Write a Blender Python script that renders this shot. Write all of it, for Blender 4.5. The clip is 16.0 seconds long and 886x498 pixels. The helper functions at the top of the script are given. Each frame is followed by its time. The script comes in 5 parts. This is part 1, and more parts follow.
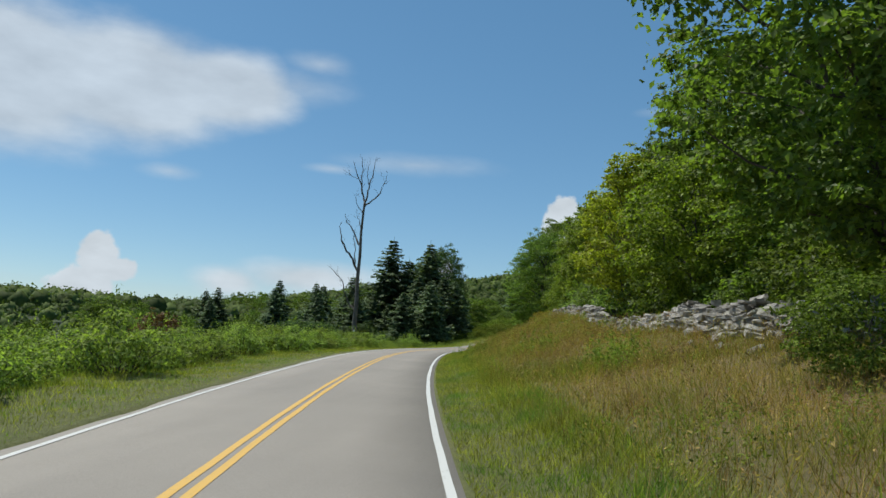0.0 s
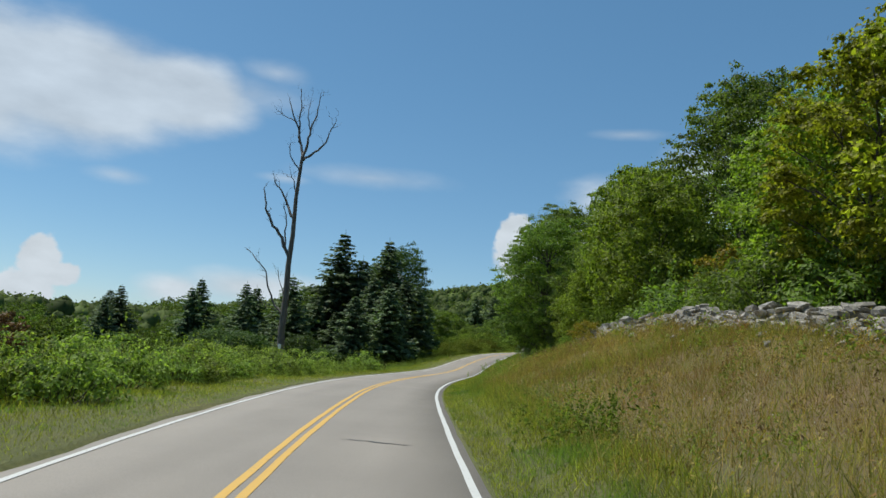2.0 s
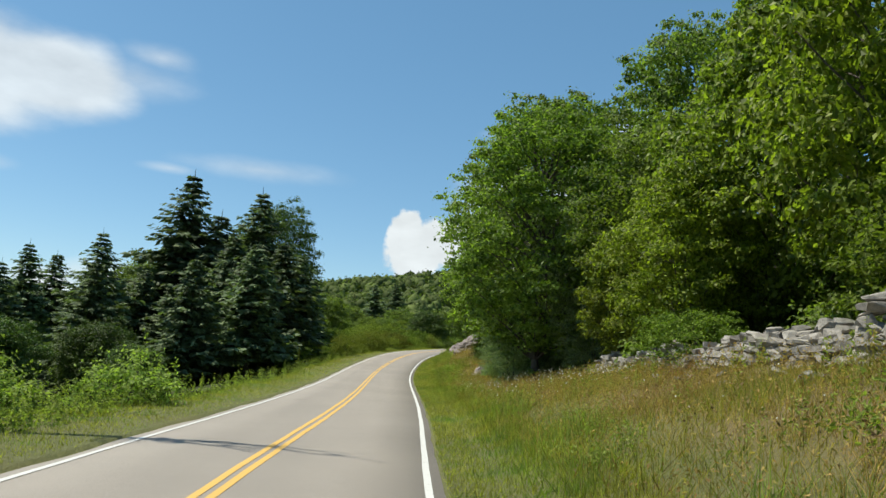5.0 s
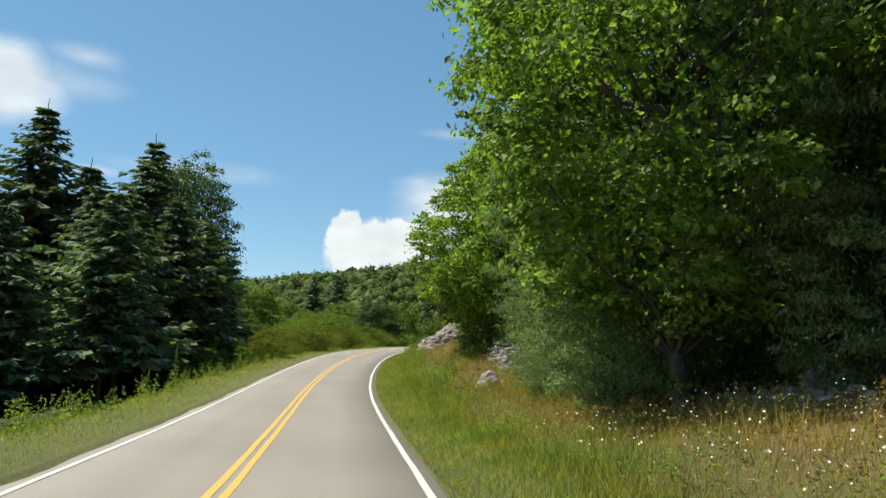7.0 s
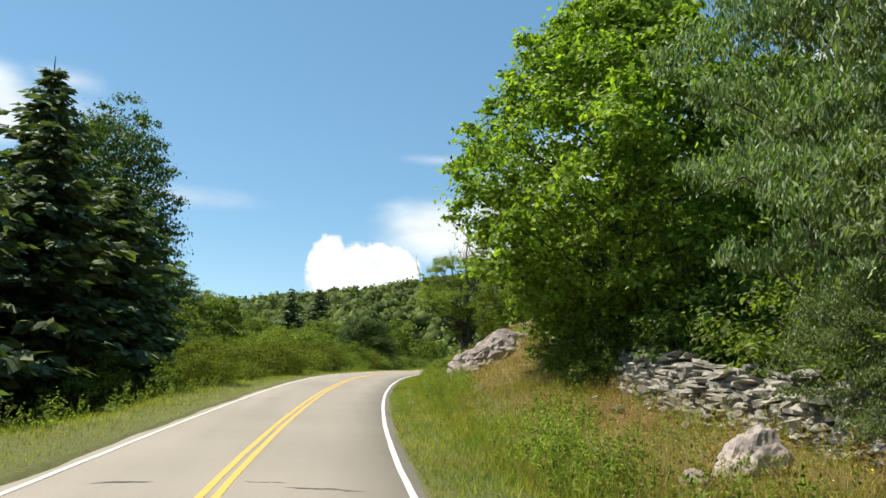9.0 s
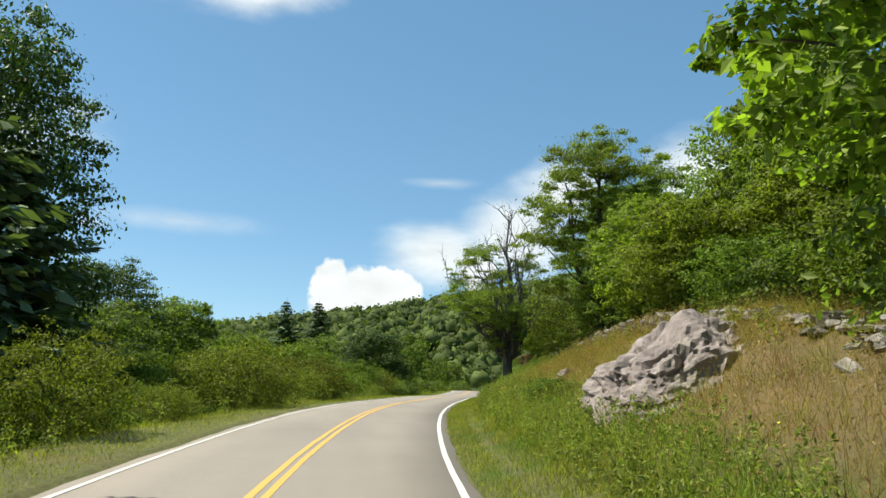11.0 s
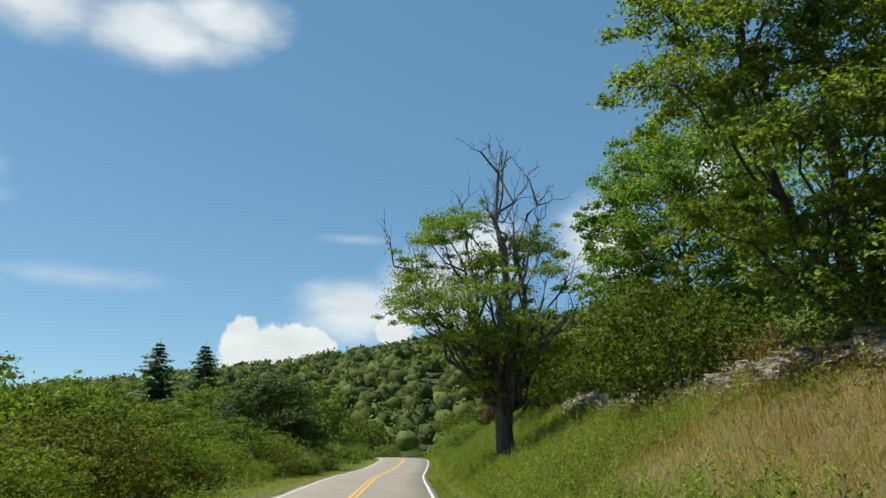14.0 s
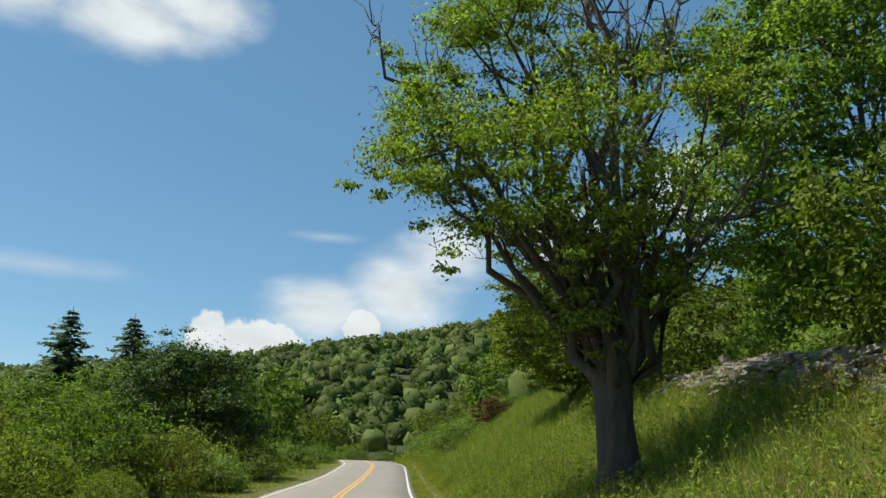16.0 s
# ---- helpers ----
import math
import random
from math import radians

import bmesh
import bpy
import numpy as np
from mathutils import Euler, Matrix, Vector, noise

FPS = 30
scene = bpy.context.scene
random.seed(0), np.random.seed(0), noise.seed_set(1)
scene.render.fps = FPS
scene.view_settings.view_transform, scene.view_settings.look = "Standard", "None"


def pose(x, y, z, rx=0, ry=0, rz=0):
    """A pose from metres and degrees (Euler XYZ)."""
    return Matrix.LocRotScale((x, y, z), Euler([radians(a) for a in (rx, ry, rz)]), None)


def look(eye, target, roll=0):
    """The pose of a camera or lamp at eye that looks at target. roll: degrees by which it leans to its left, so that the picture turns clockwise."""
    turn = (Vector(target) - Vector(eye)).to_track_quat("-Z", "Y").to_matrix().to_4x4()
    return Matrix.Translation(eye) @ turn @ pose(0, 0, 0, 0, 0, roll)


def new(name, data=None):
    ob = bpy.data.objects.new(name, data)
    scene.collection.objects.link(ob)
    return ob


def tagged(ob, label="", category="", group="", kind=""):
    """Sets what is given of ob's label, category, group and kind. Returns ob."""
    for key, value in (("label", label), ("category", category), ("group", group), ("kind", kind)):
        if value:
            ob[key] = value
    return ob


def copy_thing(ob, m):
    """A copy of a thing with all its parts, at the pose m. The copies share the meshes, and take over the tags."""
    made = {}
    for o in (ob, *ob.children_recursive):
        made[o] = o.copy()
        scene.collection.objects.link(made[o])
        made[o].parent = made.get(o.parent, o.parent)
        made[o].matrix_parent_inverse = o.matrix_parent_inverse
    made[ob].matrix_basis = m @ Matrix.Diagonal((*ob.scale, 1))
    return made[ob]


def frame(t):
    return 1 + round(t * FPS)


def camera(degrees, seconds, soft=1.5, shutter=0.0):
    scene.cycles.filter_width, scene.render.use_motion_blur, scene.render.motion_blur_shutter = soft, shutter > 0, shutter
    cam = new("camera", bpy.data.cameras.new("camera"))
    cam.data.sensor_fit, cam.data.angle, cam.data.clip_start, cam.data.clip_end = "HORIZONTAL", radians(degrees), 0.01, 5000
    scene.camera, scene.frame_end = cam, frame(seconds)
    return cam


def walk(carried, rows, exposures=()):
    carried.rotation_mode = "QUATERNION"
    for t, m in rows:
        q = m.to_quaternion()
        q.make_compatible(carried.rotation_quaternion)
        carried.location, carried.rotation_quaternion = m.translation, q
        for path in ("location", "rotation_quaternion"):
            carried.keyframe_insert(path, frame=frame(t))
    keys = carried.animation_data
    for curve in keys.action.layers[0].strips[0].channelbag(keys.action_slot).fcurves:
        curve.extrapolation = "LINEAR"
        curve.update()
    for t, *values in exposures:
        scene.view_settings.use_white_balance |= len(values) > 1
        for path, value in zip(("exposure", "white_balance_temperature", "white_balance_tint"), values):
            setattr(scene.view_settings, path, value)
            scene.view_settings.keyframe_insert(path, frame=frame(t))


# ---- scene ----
cam = camera(59.6, 16.0)
METRES, EYE, TILT, LEAN, TURN = 176.0, 1.76, 0.0, 0.0, 8.2
ROWS = [
    (0.0, 0.0, 0.0, 0.0, -0.34, 6.64, -2.89),
    (0.5, -0.0023, 0.0379, 0.0008, -1.08, 6.59, -3.21),
    (1.0, -0.0048, 0.076, 0.0013, -2.54, 7.3, -3.55),
    (1.5, -0.0066, 0.1148, 0.0018, -3.48, 8.0, -4.2),
    (2.0, -0.0078, 0.1538, 0.0024, -4.04, 7.91, -4.08),
    (2.5, -0.0083, 0.1936, 0.0032, -5.1, 8.88, -1.95),
    (3.0, -0.0089, 0.2332, 0.0039, -5.86, 8.58, -0.29),
    (5.5, 0.0082, 0.4006, 0.0041, -13.46, 8.23, -3.72),
    (6.0, 0.0128, 0.4346, 0.0041, -14.66, 8.2, -1.96),
    (6.5, 0.0176, 0.4678, 0.0041, -15.86, 8.27, -1.42),
    (7.0, 0.0224, 0.5009, 0.0041, -16.4, 8.36, -2.25),
    (7.5, 0.0269, 0.5332, 0.0041, -16.79, 8.5, -2.93),
    (8.0, 0.032, 0.5648, 0.0043, -17.36, 8.78, -3.24),
    (8.5, 0.0371, 0.5959, 0.0045, -17.94, 9.22, -2.64),
    (9.0, 0.0421, 0.6264, 0.0046, -17.74, 10.27, -2.23),
    (9.5, 0.0475, 0.6572, 0.0047, -17.12, 11.56, -1.76),
    (12.0, 0.0729, 0.7847, 0.0105, -18.43, 12.13, -1.08),
    (12.5, 0.0795, 0.8103, 0.0119, -19.53, 12.69, -0.55),
    (13.0, 0.0867, 0.8356, 0.0136, -21.33, 14.1, -0.17),
    (13.5, 0.094, 0.8604, 0.0149, -22.89, 14.92, 0.2),
    (14.0, 0.1017, 0.8854, 0.0167, -23.52, 16.23, -0.3),
    (14.5, 0.1095, 0.9097, 0.0179, -23.76, 17.89, -0.42),
    (15.0, 0.1177, 0.9341, 0.0189, -24.92, 17.03, -1.17),
    (15.5, 0.1261, 0.9583, 0.0198, -25.64, 16.78, -1.53),
    (16.0, 0.1353, 0.9832, 0.0206, -26.17, 16.36, -1.61),
]
walk(cam, [(t, pose(0, 0, EYE, TILT, LEAN, TURN) @ pose(METRES * x, METRES * y, METRES * z, 90 + pitch, roll, yaw)) for t, x, y, z, yaw, pitch, roll in ROWS],
     [(0.0, 0.0, 6250, 5), (3.2, 0.06, 6250, 5), (5.5, 0.44, 6750, 4), (7.5, 0.5, 6800, 4), (9.5, 0.74, 7050, 5.5), (12.0, 0.48, 6800, 4), (16.0, 0.32, 6750, 3.5)])
# ---------------------------------------------------------------- light
SUN_AZ, SUN_EL = -74.0, 62.0          # degrees from +y towards +x, and above the horizon
world = bpy.data.worlds.new("sky")
scene.world = world
world.use_nodes = True
wn, wl = world.node_tree.nodes, world.node_tree.links
wn.clear()


def wmath(op, a, b=None, c=None, clamp=False):
    n = wn.new("ShaderNodeMath")
    n.operation, n.use_clamp = op, clamp
    for i, v in enumerate((a, b, c)):
        if v is None:
            continue
        if isinstance(v, (int, float)):
            n.inputs[i].default_value = v
        else:
            wl.new(v, n.inputs[i])
    return n.outputs[0]


sky = wn.new("ShaderNodeTexSky")
sky.sky_type, sky.sun_disc = "NISHITA", False
sky.sun_elevation, sky.sun_rotation = radians(SUN_EL), radians(SUN_AZ)
sky.altitude, sky.air_density, sky.dust_density, sky.ozone_density = 300, 0.85, 0.3, 1.0
coord = wn.new("ShaderNodeTexCoord")
split = wn.new("ShaderNodeSeparateXYZ")
wl.new(coord.outputs["Generated"], split.inputs[0])
az = wmath("MULTIPLY", wmath("ARCTAN2", split.outputs[0], split.outputs[1]), 57.2958)
el = wmath("MULTIPLY", wmath("ARCSINE", split.outputs[2]), 57.2958)
flat = wn.new("ShaderNodeCombineXYZ")
wl.new(az, flat.inputs[0])
wl.new(el, flat.inputs[1])


def sky_noise(scale, detail, rough, stretch=(1, 1, 1)):
    m = wn.new("ShaderNodeVectorMath")
    m.operation = "MULTIPLY"
    m.inputs[1].default_value = stretch
    wl.new(flat.outputs[0], m.inputs[0])
    n = wn.new("ShaderNodeTexNoise")
    n.inputs["Scale"].default_value, n.inputs["Detail"].default_value, n.inputs["Roughness"].default_value = scale, detail, rough
    wl.new(m.outputs[0], n.inputs["Vector"])
    return wmath("SUBTRACT", n.outputs["Fac"], 0.5)


def cloud_bank(blobs, noise_out, rough, soft):
    """One bank of clouds: ellipses (azimuth, elevation, half width, half height), ragged by noise, as a density from 0 to 1."""
    best = None
    for a, e, ra, re in blobs:
        s = wn.new("ShaderNodeVectorMath")
        s.operation = "SUBTRACT"
        wl.new(flat.outputs[0], s.inputs[0])
        s.inputs[1].default_value = (a, e, 0)
        m = wn.new("ShaderNodeVectorMath")
        m.operation = "MULTIPLY"
        wl.new(s.outputs[0], m.inputs[0])
        m.inputs[1].default_value = (1 / ra, 1 / re, 0)
        ln = wn.new("ShaderNodeVectorMath")
        ln.operation = "LENGTH"
        wl.new(m.outputs[0], ln.inputs[0])
        f = wmath("SUBTRACT", 1.0, ln.outputs["Value"])
        best = f if best is None else wmath("SMOOTH_MAX", best, f, 0.15)
    raw = wmath("ADD", best, wmath("MULTIPLY", noise_out, rough))
    n = wn.new("ShaderNodeMapRange")
    n.interpolation_type = "SMOOTHSTEP"
    n.inputs["From Min"].default_value, n.inputs["From Max"].default_value = 0.0, soft
    wl.new(raw, n.inputs["Value"])
    return n.outputs[0]


billow = sky_noise(0.8, 7, 0.58)
wispy = sky_noise(0.28, 6, 0.52, (0.7, 1.5, 1))
heaps = cloud_bank([(0.6, 9.2, 1.6, 1.9), (1.2, 7.6, 2.4, 2.0), (2.5, 8.5, 2.2, 2.0), (4.6, 8.6, 3.2, 2.2), (-32.2, 4.4, 1.5, 1.9), (-33.2, 2.2, 2.4, 1.8),
                    (-31.0, 3.6, 1.5, 0.9), (11.6, 10.2, 1.6, 1.8), (-7.9, 5.0, 0.6, 1.0), (-11.3, 3.4, 1.0, 1.6)], billow, 0.85, 0.24)
sheets = cloud_bank([(8.5, 11.5, 5.5, 3.2), (14.5, 13.0, 5.5, 4.2), (18.0, 16.0, 5.0, 3.2), (27.5, 16.5, 5.0, 4.5), (36.0, 20.0, 4.0, 4.5),
                     (-18.0, 3.9, 7.5, 1.7), (-23.5, 3.3, 3.5, 1.5), (-7.5, 29.8, 9.0, 3.0), (-16.0, 30.0, 7.0, 2.8), (-2.5, 31.4, 6.0, 2.6)], wispy, 0.72, 0.85)
bank = cloud_bank([(-40.0, 15.6, 12.0, 6.4), (-31.5, 16.2, 9.5, 5.2), (-25.0, 16.8, 7.0, 3.4), (-52.0, 16.0, 12.0, 6.0)], wispy, 0.42, 0.5)
veils = cloud_bank([(-20.0, 17.6, 5.5, 2.0), (-10.5, 12.7, 7.5, 1.1), (-16.8, 12.0, 2.6, 0.5), (-28.2, 10.7, 2.6, 0.8), (8.6, 16.8, 3.6, 0.6),
                    (-18.2, 19.3, 3.2, 1.2)], wispy, 0.9, 1.3)
density = wmath("MAXIMUM", wmath("MAXIMUM", heaps, wmath("MULTIPLY", bank, 0.8)), wmath("MAXIMUM", wmath("MULTIPLY", sheets, 0.92), wmath("MULTIPLY", veils, 0.5)), clamp=True)
# billows are a little greyer where they are thick
shade = wmath("MULTIPLY_ADD", wispy, 0.6, 1.0)
grey = wn.new("ShaderNodeVectorMath")
grey.operation = "SCALE"
grey.inputs[0].default_value = (5.7, 6.0, 6.45)
wl.new(shade, grey.inputs["Scale"])
blend = wn.new("ShaderNodeMix")
blend.data_type = "RGBA"
wl.new(density, blend.inputs["Factor"])
rich = wn.new("ShaderNodeHueSaturation")
rich.inputs["Hue"].default_value, rich.inputs["Saturation"].default_value = 0.491, 1.12
wl.new(sky.outputs[0], rich.inputs["Color"])
even = wn.new("ShaderNodeMix")          # summer haze evens the blue out from the horizon upwards
even.data_type = "RGBA"
even.inputs["Factor"].default_value = 0.3
wl.new(rich.outputs[0], even.inputs["A"])
even.inputs["B"].default_value = (1.15, 2.75, 4.9, 1)
wl.new(even.outputs["Result"], blend.inputs["A"])
wl.new(grey.outputs[0], blend.inputs["B"])
back = wn.new("ShaderNodeBackground")
back.inputs["Strength"].default_value = 0.11
wl.new(blend.outputs["Result"], back.inputs["Color"])
wout = wn.new("ShaderNodeOutputWorld")
wl.new(back.outputs[0], wout.inputs["Surface"])

sun = new("sun", bpy.data.lights.new("sun", "SUN"))
sun.data.energy, sun.data.angle, sun.data.color = 5.0, radians(0.5), (1.0, 0.95, 0.86)
sun_way = Vector((math.sin(radians(SUN_AZ)) * math.cos(radians(SUN_EL)), math.cos(radians(SUN_AZ)) * math.cos(radians(SUN_EL)), math.sin(radians(SUN_EL))))
sun.matrix_world = look(sun_way * 300, (0, 0, 0))


# ---------------------------------------------------------------- materials
def material(name, rough=0.8):
    mat = bpy.data.materials.new(name)
    mat.use_nodes = True
    n, l = mat.node_tree.nodes, mat.node_tree.links
    p = n["Principled BSDF"]
    p.inputs["Roughness"].default_value = rough
    return mat, n, l, p


def noise_of(n, l, scale, detail=4, rough=0.6, vector=None, kind="Object"):
    t = n.new("ShaderNodeTexNoise")
    t.inputs["Scale"].default_value, t.inputs["Detail"].default_value, t.inputs["Roughness"].default_value = scale, detail, rough
    if vector is None:
        vector = n.new("ShaderNodeTexCoord").outputs[kind]
    l.new(vector, t.inputs["Vector"])
    return t.outputs["Fac"]


def ramp(n, l, fac, stops):
    r = n.new("ShaderNodeValToRGB")
    while len(r.color_ramp.elements) < len(stops):
        r.color_ramp.elements.new(0.5)
    for e, (pos, col) in zip(r.color_ramp.elements, stops):
        e.position, e.color = pos, (*col, 1)
    l.new(fac, r.inputs[0])
    return r.outputs[0]


def mix(n, l, fac, a, b, how="MIX"):
    m = n.new("ShaderNodeMix")
    m.data_type, m.blend_type = "RGBA", how
    for key, v in (("Factor", fac), ("A", a), ("B", b)):
        if isinstance(v, (int, float)):
            m.inputs[key].default_value = v
        elif isinstance(v, tuple):
            m.inputs[key].default_value = (*v, 1)
        else:
            l.new(v, m.inputs[key])
    return m.outputs["Result"]


def bump(n, l, p, height, strength, dist):
    b = n.new("ShaderNodeBump")
    b.inputs["Strength"].default_value, b.inputs["Distance"].default_value = strength, dist
    l.new(height, b.inputs["Height"])
    l.new(b.outputs[0], p.inputs["Normal"])


def leaf_material(name, low, high, glow=0.5, rough=0.5, hue=0.02, gloss=0.2, tone="", vary=0.5, patches=()):
    """Thin leaves: colour between low and high by leaf, a shift by tree, light shining through."""
    mat = bpy.data.materials.new(name)
    mat.use_nodes = True
    n, l = mat.node_tree.nodes, mat.node_tree.links
    p = n["Principled BSDF"]
    p.inputs["Roughness"].default_value = rough
    p.inputs["Specular IOR Level"].default_value = gloss
    geo, info = n.new("ShaderNodeNewGeometry"), n.new("ShaderNodeObjectInfo")
    pick = geo.outputs["Random Per Island"]
    if tone:
        each = n.new("ShaderNodeAttribute")
        each.attribute_name = tone
        pick = each.outputs["Fac"]
    col = mix(n, l, pick, tuple(c * 0.6 for c in low), tuple(c * 1.22 for c in high))
    for other, scale in patches:
        spot = ramp(n, l, noise_of(n, l, scale, 4, 0.7), [(0.47, (0, 0, 0)), (0.62, (1, 1, 1))])
        col = mix(n, l, spot, col, mix(n, l, pick, other, tuple(c * 1.9 for c in other)))
    patch = noise_of(n, l, 0.35, 2)
    hsv = n.new("ShaderNodeHueSaturation")
    tree = n.new("ShaderNodeMath")
    tree.operation = "MULTIPLY_ADD"
    l.new(info.outputs["Random"], tree.inputs[0])
    tree.inputs[1].default_value = vary
    l.new(patch, tree.inputs[2])
    for key, src, size, mid in (("Hue", info.outputs["Random"], hue, 0.5 - hue / 2), ("Value", tree.outputs[0], 0.85, 0.36 + 0.42 * (0.5 - vary))):
        m = n.new("ShaderNodeMath")
        m.operation = "MULTIPLY_ADD"
        l.new(src, m.inputs[0])
        m.inputs[1].default_value, m.inputs[2].default_value = size, mid
        l.new(m.outputs[0], hsv.inputs[key])
    l.new(col, hsv.inputs["Color"])
    l.new(hsv.outputs[0], p.inputs["Base Color"])
    t = n.new("ShaderNodeBsdfTranslucent")
    warm = mix(n, l, 1.0, hsv.outputs[0], (1.35, 1.65, 0.5), "MULTIPLY")
    l.new(warm, t.inputs["Color"])
    s = n.new("ShaderNodeMixShader")
    s.inputs[0].default_value = glow
    l.new(p.outputs[0], s.inputs[1])
    l.new(t.outputs[0], s.inputs[2])
    l.new(s.outputs[0], n["Material Output"].inputs["Surface"])
    return mat


def bark_material(name, dark, light, scale=6.0):
    mat, n, l, p = material(name, 0.9)
    co = n.new("ShaderNodeTexCoord")
    mp = n.new("ShaderNodeMapping")
    mp.inputs["Scale"].default_value = (1, 1, 0.22)
    l.new(co.outputs["Object"], mp.inputs[0])
    f = noise_of(n, l, scale, 8, 0.7, mp.outputs[0])
    g = noise_of(n, l, 0.8, 3)
    l.new(mix(n, l, g, ramp(n, l, f, [(0.35, dark), (0.65, light)]), dark), p.inputs["Base Color"])
    bump(n, l, p, f, 0.9, 0.05)
    return mat


def asphalt_material():
    mat, n, l, p = material("worn_asphalt", 0.85)
    fine = noise_of(n, l, 60, 3, 0.8)
    wide = noise_of(n, l, 0.25, 4, 0.6)
    co = n.new("ShaderNodeTexCoord")
    mp = n.new("ShaderNodeMapping")
    mp.inputs["Scale"].default_value = (1.2, 0.05, 1)
    l.new(co.outputs["Object"], mp.inputs[0])
    track = noise_of(n, l, 1.0, 3, 0.5, mp.outputs[0])
    a = ramp(n, l, fine, [(0.3, (0.195, 0.170, 0.145)), (0.7, (0.305, 0.270, 0.232))])
    b = mix(n, l, wide, (0.78, 0.78, 0.78), (1.16, 1.15, 1.13))
    c = mix(n, l, track, (0.86, 0.86, 0.86), (1.1, 1.1, 1.1))
    l.new(mix(n, l, 1.0, mix(n, l, 1.0, a, b, "MULTIPLY"), c, "MULTIPLY"), p.inputs["Base Color"])
    bump(n, l, p, fine, 0.35, 0.01)
    return mat


def paint_material(name, colour, worn):
    mat, n, l, p = material(name, 0.7)
    f = noise_of(n, l, 9, 6, 0.75)
    l.new(ramp(n, l, f, [(0.30, worn), (0.42, colour)]), p.inputs["Base Color"])
    return mat


def stone_material(name, dark, mid, light, scale=2.5):
    mat, n, l, p = material(name, 0.88)
    f = noise_of(n, l, scale, 9, 0.7)
    g = noise_of(n, l, scale * 7, 5, 0.7)
    h = noise_of(n, l, scale * 0.35, 3, 0.6)
    info = n.new("ShaderNodeObjectInfo")
    geo = n.new("ShaderNodeNewGeometry")
    a = ramp(n, l, f, [(0.28, dark), (0.5, mid), (0.72, light)])
    b = mix(n, l, g, (0.7, 0.7, 0.7), (1.25, 1.25, 1.25))
    tone = mix(n, l, info.outputs["Random"], (0.75, 0.74, 0.72), (1.15, 1.13, 1.12))
    each = mix(n, l, geo.outputs["Random Per Island"], (0.78, 0.76, 0.75), (1.12, 1.13, 1.14))
    c = mix(n, l, 1.0, mix(n, l, 1.0, a, b, "MULTIPLY"), mix(n, l, 1.0, tone, each, "MULTIPLY"), "MULTIPLY")
    lichen = ramp(n, l, h, [(0.56, (0, 0, 0)), (0.66, (1, 1, 1))])
    l.new(mix(n, l, lichen, c, mix(n, l, 0.4, c, (0.20, 0.21, 0.12))), p.inputs["Base Color"])
    bump(n, l, p, f, 0.7, 0.08)
    return mat


def ground_material():
    """Soil under grass: green where it is fresh, straw-coloured where it is dry (attribute dry), dark woodland floor
    with painted tree shade (second attribute).
    """
    mat, n, l, p = material("grassy_ground", 0.95)
    dry, wood = n.new("ShaderNodeAttribute"), n.new("ShaderNodeAttribute")
    dry.attribute_name, wood.attribute_name = "dry", "litter_shade"
    f, g = noise_of(n, l, 7.0, 9, 0.8), noise_of(n, l, 0.3, 4, 0.6)
    fresh = ramp(n, l, f, [(0.3, (0.075, 0.085, 0.02)), (0.7, (0.185, 0.185, 0.052))])
    straw = ramp(n, l, f, [(0.3, (0.135, 0.088, 0.04)), (0.7, (0.30, 0.205, 0.095))])
    m = n.new("ShaderNodeMath")
    m.operation, m.use_clamp = "MULTIPLY_ADD", True
    l.new(g, m.inputs[0])
    m.inputs[1].default_value = 1.2
    s = n.new("ShaderNodeMath")
    s.operation = "SUBTRACT"
    l.new(dry.outputs["Fac"], s.inputs[0])
    s.inputs[1].default_value = 0.6
    l.new(s.outputs[0], m.inputs[2])
    # woodland floor, kept very dark so that it carries painted tree shade too
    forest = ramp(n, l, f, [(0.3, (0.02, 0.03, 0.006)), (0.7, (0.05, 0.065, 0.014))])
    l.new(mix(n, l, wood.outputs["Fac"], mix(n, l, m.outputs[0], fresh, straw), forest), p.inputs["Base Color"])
    bump(n, l, p, f, 0.8, 0.15)
    return mat


M_ASPHALT = asphalt_material()
M_WHITE = paint_material("white_road_paint", (0.52, 0.51, 0.48), (0.30, 0.28, 0.25))
M_YELLOW = paint_material("yellow_road_paint", (0.56, 0.335, 0.07), (0.33, 0.25, 0.14))
M_SEAM, sn, sl, sp = material("crack_filler", 0.7)
sl.new(ramp(sn, sl, noise_of(sn, sl, 8, 4), [(0.3, (0.035, 0.033, 0.03)), (0.7, (0.09, 0.085, 0.08))]), sp.inputs["Base Color"])
M_GROUND = ground_material()
M_WALLSTONE = stone_material("field_stone", (0.13, 0.12, 0.105), (0.34, 0.315, 0.28), (0.58, 0.545, 0.495), 3.0)
M_LEDGE = stone_material("ledge_rock", (0.11, 0.088, 0.083), (0.26, 0.22, 0.205), (0.44, 0.395, 0.37), 1.6)
M_PALE = stone_material("pale_boulder", (0.24, 0.20, 0.19), (0.42, 0.365, 0.35), (0.60, 0.54, 0.52), 1.6)
M_BARK = bark_material("grey_brown_bark", (0.045, 0.036, 0.028), (0.16, 0.135, 0.11))
M_DEADWOOD = bark_material("weathered_dead_wood", (0.07, 0.06, 0.052), (0.23, 0.21, 0.19), 9)
M_MAPLE = leaf_material("maple_leaves", (0.085, 0.13, 0.022), (0.24, 0.305, 0.055), 0.44)
M_DARK = leaf_material("deep_green_leaves", (0.035, 0.065, 0.015), (0.09, 0.135, 0.03), 0.25)
M_ASH = leaf_material("dark_broad_leaves", (0.082, 0.122, 0.028), (0.175, 0.222, 0.054))
